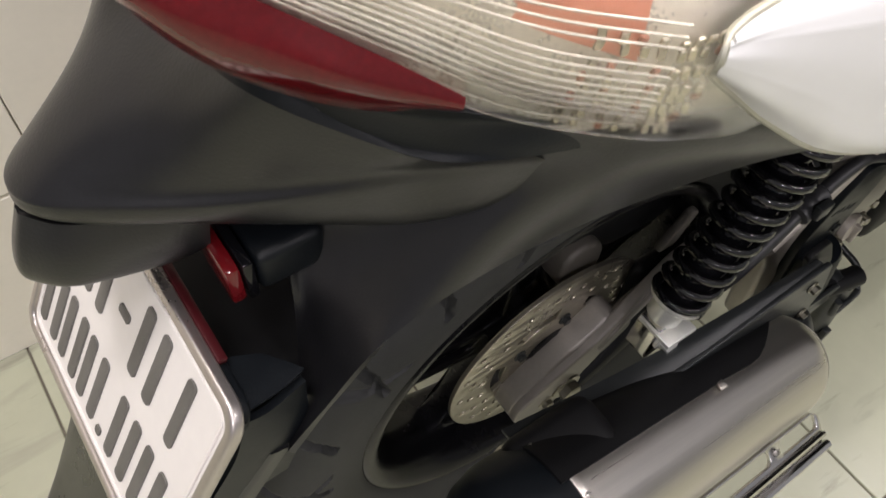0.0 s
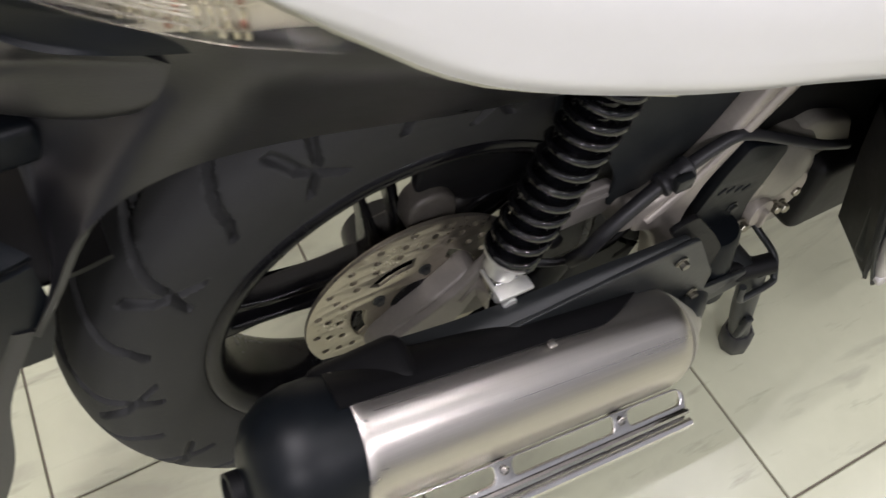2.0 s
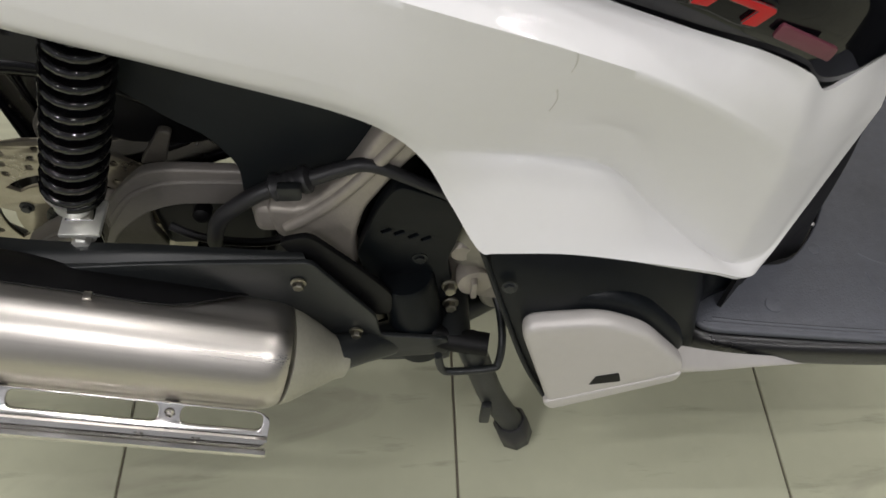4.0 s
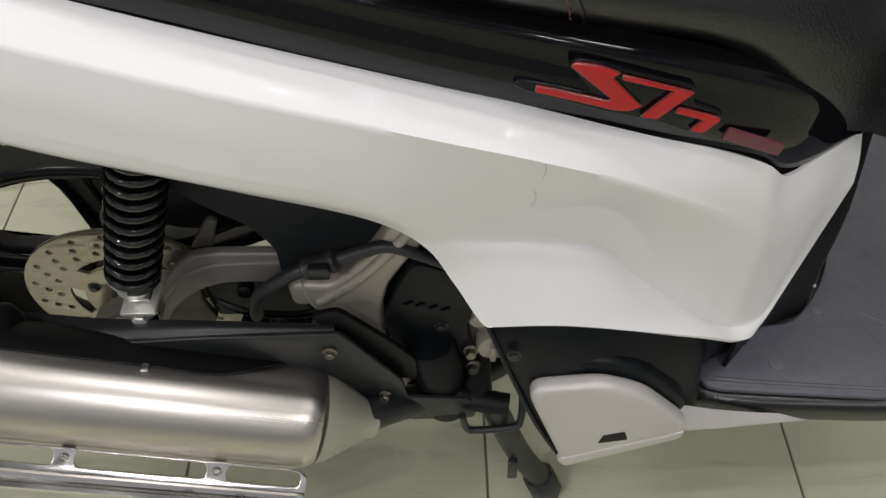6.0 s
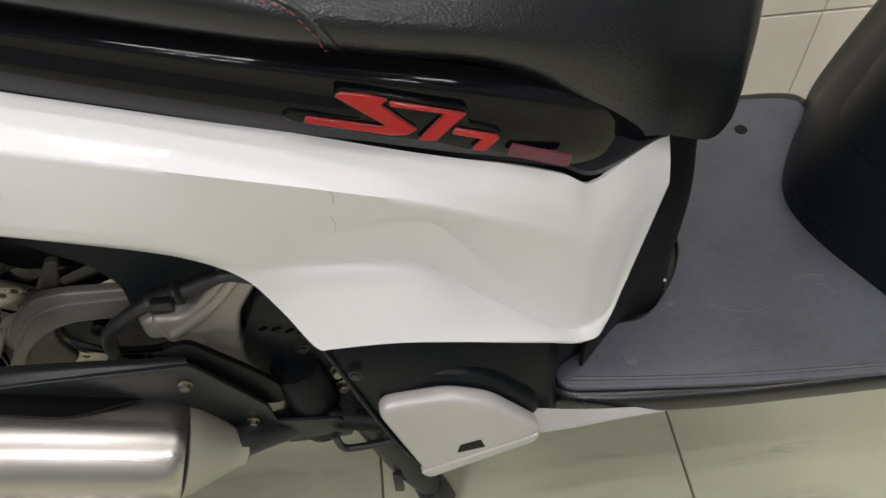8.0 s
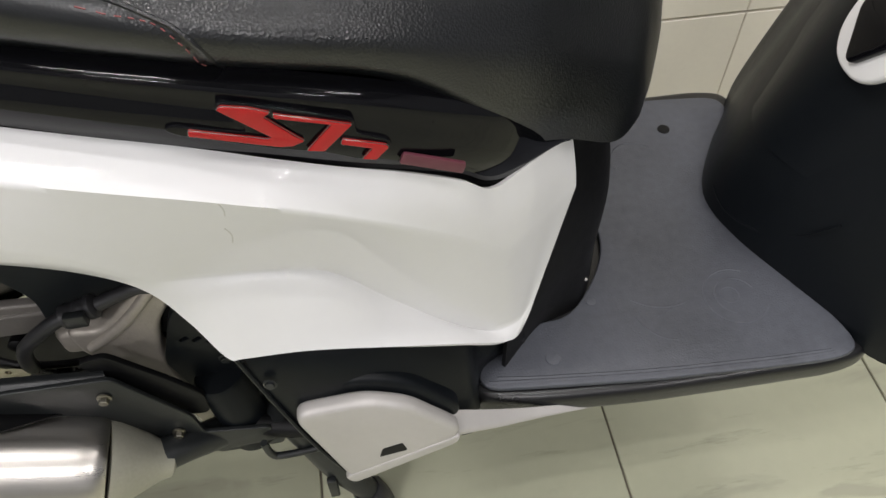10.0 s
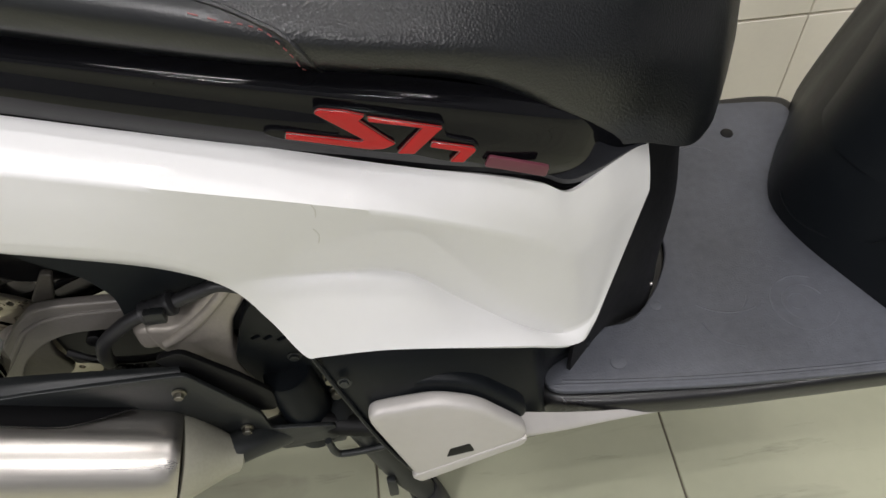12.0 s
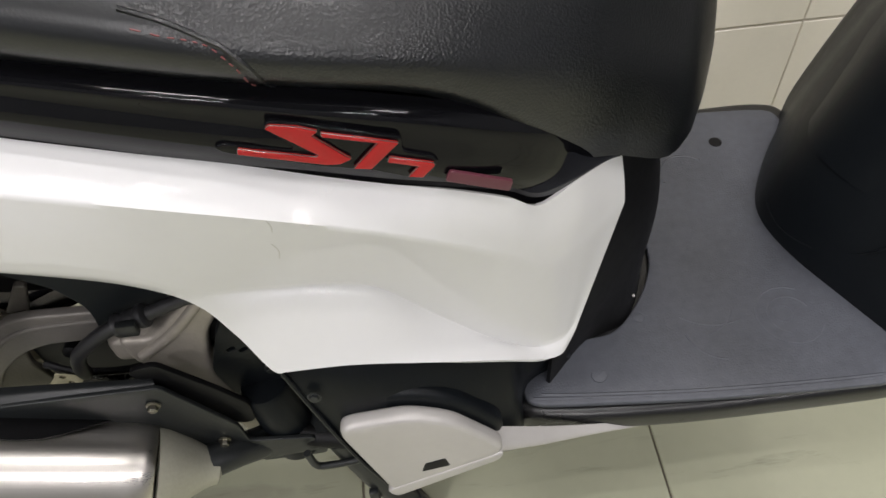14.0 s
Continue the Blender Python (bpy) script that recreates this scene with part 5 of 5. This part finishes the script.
emblem = group_part("emblem", "raised red emblem with metal rims for its edge glints")
E_BASE = [(0.3685, 0.707), (0.3732, 0.7102), (0.4116, 0.6972), (0.3974, 0.7168), (0.4012, 0.7208), (0.4263, 0.7117), (0.4712, 0.6935), (0.47, 0.6836), (0.4886, 0.6741), (0.4913, 0.6688), (0.4826, 0.6574), (0.4702, 0.6612), (0.451, 0.6714), (0.4221, 0.6812), (0.3749, 0.7018)]
part("emblem_base", bent(cutout([round_poly(E_BASE, 4, 0.004)], 0.004, side(-0.1925), 0.0012, 3), 0.07), M_GLOSSBLACK, emblem)
E_PARTS = [
    [(0.399, 0.7173), (0.4017, 0.7191), (0.4151, 0.7152), (0.4258, 0.7098), (0.4219, 0.7073), (0.4375, 0.689), (0.441, 0.6855), (0.4342, 0.683), (0.4264, 0.6843), (0.381, 0.7026), (0.3818, 0.7062), (0.4215, 0.6911), (0.4236, 0.6924)],
    [(0.4272, 0.7082), (0.4688, 0.6918), (0.4513, 0.675), (0.4415, 0.6777), (0.4572, 0.6943), (0.4275, 0.7053)],
    [(0.4625, 0.6817), (0.4875, 0.6715), (0.4885, 0.6694), (0.4807, 0.6612), (0.4724, 0.6636), (0.4789, 0.6707), (0.461, 0.6784)],
]
# metal rims stand in for the bright glint along the resin's bevel
for o in E_PARTS:
    part("emblem_edge", bent(cutout([round_poly(o, 3, 0.0008)], 0.0026, side(-0.1950), -0.0004), 0.07), M_EDGEGLINT, emblem)
    part("emblem_bar", bent(cutout([round_poly(o, 3, 0.0008)], 0.0030, side(-0.1958), 0.0007), 0.07), M_EMBLEM, emblem, "red emblem shape")
part("badge", bent(cutout([round_poly([(0.4973, 0.6594), (0.5376, 0.6388), (0.5354, 0.63), (0.494, 0.6516)], 3, 0.002)], 0.0026, side(-0.1985), 0.0005), 0.13), M_BADGE, band, "small maroon badge")

skin = skin_of(seat)


def laid(pts, lift):
    """Points seen from the side, laid on the seat."""
    out = []
    for x, z in pts:
        hit = skin.ray_cast(Vector((x, -0.5, z)), Vector((0, 1, 0)))
        if hit[0] is not None:
            out.append(hit[0] + hit[1] * lift)
    return out


seam = spline([(0.4065, 0.7300), (0.4056, 0.7345), (0.4022, 0.7462), (0.3972, 0.7568), (0.3892, 0.7657), (0.3791, 0.7717), (0.3650, 0.7790), (0.345, 0.787)], 5)
part("seam_piping", tube(laid(seam, -0.0002), 0.0016, 6, 2), M_LEATHER, seat)
path = laid(spline([(0.3985, 0.7370), (0.3947, 0.7518), (0.3895, 0.7605), (0.3826, 0.7675), (0.3738, 0.7714), (0.3620, 0.7750), (0.345, 0.781)], 8), 0.0012)
for i in range(0, len(path) - 2, 4):
    part("stitch", tube([path[i], path[i + 1], path[min(i + 2, len(path) - 1)]], 0.0004, 5, 2), M_THREAD, seat)

skin = skin_of(cover)
for line in ([(0.388, 0.664), (0.389, 0.656), (0.388, 0.648)], [(0.384, 0.632), (0.386, 0.622), (0.384, 0.610)]):
    part("scuff", tube(laid(line, -0.0001), 0.00045, 6, 3), M_SCUFF, cover, "small grey scuff")

part("snap_button", lathe([(0, 0.008), (0.0015, 0.0075), (0.002, 0.004)], (0.634, -0.160, 0.3255), (0, 0, 1), 20), M_MAT, floor_mat)
part("snap_button", lathe([(0, 0.008), (0.0015, 0.0075), (0.002, 0.004)], (0.852, 0.136, 0.3255), (0, 0, 1), 20), M_DARK, floor_mat)
part("snap_button", lathe([(0, 0.006), (0.001, 0.0055), (0.0015, 0.003)], (0.690, -0.100, 0.3255), (0, 0, 1), 16), M_MAT, floor_mat)
for cx, cy, r, a0, a1 in ((0.842, -0.118, 0.034, 60, 330), (0.842, -0.118, 0.022, 20, 250), (0.836, -0.116, 0.010, 0, 360), (0.770, -0.120, 0.040, 190, 260), (0.745, -0.085, 0.045, 280, 340), (0.800, 0.090, 0.030, 40, 200), (0.770, -0.060, 0.060, 230, 290)):
    arc = [(cx + r * math.cos(radians(a)), cy + r * math.sin(radians(a)), 0.3252) for a in np.linspace(a0, a1, 14)]
    part("moulded_ridge", tube(arc, 0.0015, 6, 1), M_MAT, floor_mat)
part("mat_bead", tube([(0.566, -0.1755, 0.3252), (0.62, -0.1815, 0.3252), (0.725, -0.1915, 0.3252), (0.838, -0.1975, 0.3252), (0.912, -0.1985, 0.3252)], 0.0018, 8, 6), M_MAT, floor_mat)
rim_line = [(0.575, -0.172), (0.62, -0.178), (0.725, -0.188), (0.838, -0.194), (0.910, -0.196)]
part("mat_bead", tube([(x, y, 0.3245) for x, y in rim_line], 0.0022, 8, 6), M_MAT, floor_mat)
seam_pts = [(x - 0.004, y, z) for x, y, z in ((0.866, 0.012, 0.352), (0.866, 0.003, 0.348), (0.869, -0.014, 0.344), (0.874, -0.033, 0.346), (0.883, -0.052, 0.351), (0.892, -0.066, 0.357), (0.910, -0.092, 0.380), (0.925, -0.115, 0.42))]
part("shield_seam", tube(seam_pts, 0.0011, 6, 4), M_MATTE, shield, "raised seam line")
bolt("shield_screw", (0.958, 0.150, 0.400), (-1, 0, 0.3), 0.005, shield, M_DARK, 0.003)
part("panel_clip", box(0.6855, 0.6885, -0.0845, -0.0815, 0.341, 0.3435, 0.0005), M_GREYPAINT, scooter)

# ---- tiles ----
def tiles(name, w, h, t, parent, mat, places, m, gap=0.0015):
    """Alike tiles with eased edges as pieces of a floor or wall, on one mesh."""
    bm = box(-w / 2 + gap, w / 2 - gap, -h / 2 + gap, h / 2 - gap, -t, 0, 0.0012, seg=1)
    first = part(name, bm, mat, parent, angle=20)
    me = first.data
    bpy.data.objects.remove(first)
    for x, y in places:
        ob = new(name, me)
        ob.parent = parent
        ob.matrix_basis = m @ pose(x, y, 0)


nx0, nx1 = math.floor((X0 - JOINT_X) / TILE), math.ceil((X1 - JOINT_X) / TILE)
ny0, ny1 = math.floor((Y0 - JOINT_Y) / TILE), math.floor((WALL - JOINT_Y) / TILE) + 1
spots = [(JOINT_X + (i + 0.5) * TILE, JOINT_Y + (j + 0.5) * TILE) for i in range(nx0, nx1) for j in range(ny0, ny1)]
spots = [(x, y) for x, y in spots if y + 0.2 < WALL + 0.19]
tiles("floor_tile", TILE, TILE, 0.01, floor, M_FLOOR, spots, Matrix())
WT, WTH = 0.4717, 0.30
spots = [(1.106 + (i + 0.5) * WT, 0.27 + (j + 0.5) * WTH) for i in range(-7, 5) for j in range(0, 9)]
tiles("wall_tile", WT, WTH, 0.008, wall_north, M_WALLTILE, spots, pose(0, WALL - 0.004, 0, 90, 0, 0), 0.0007)
spots = [(1.106 + (i + 0.5) * WT, 0.133) for i in range(-7, 5)]
tiles("wall_tile", WT, 0.268, 0.008, wall_north, M_WALLTILE, spots, pose(0, WALL - 0.004, 0, 90, 0, 0), 0.0007)
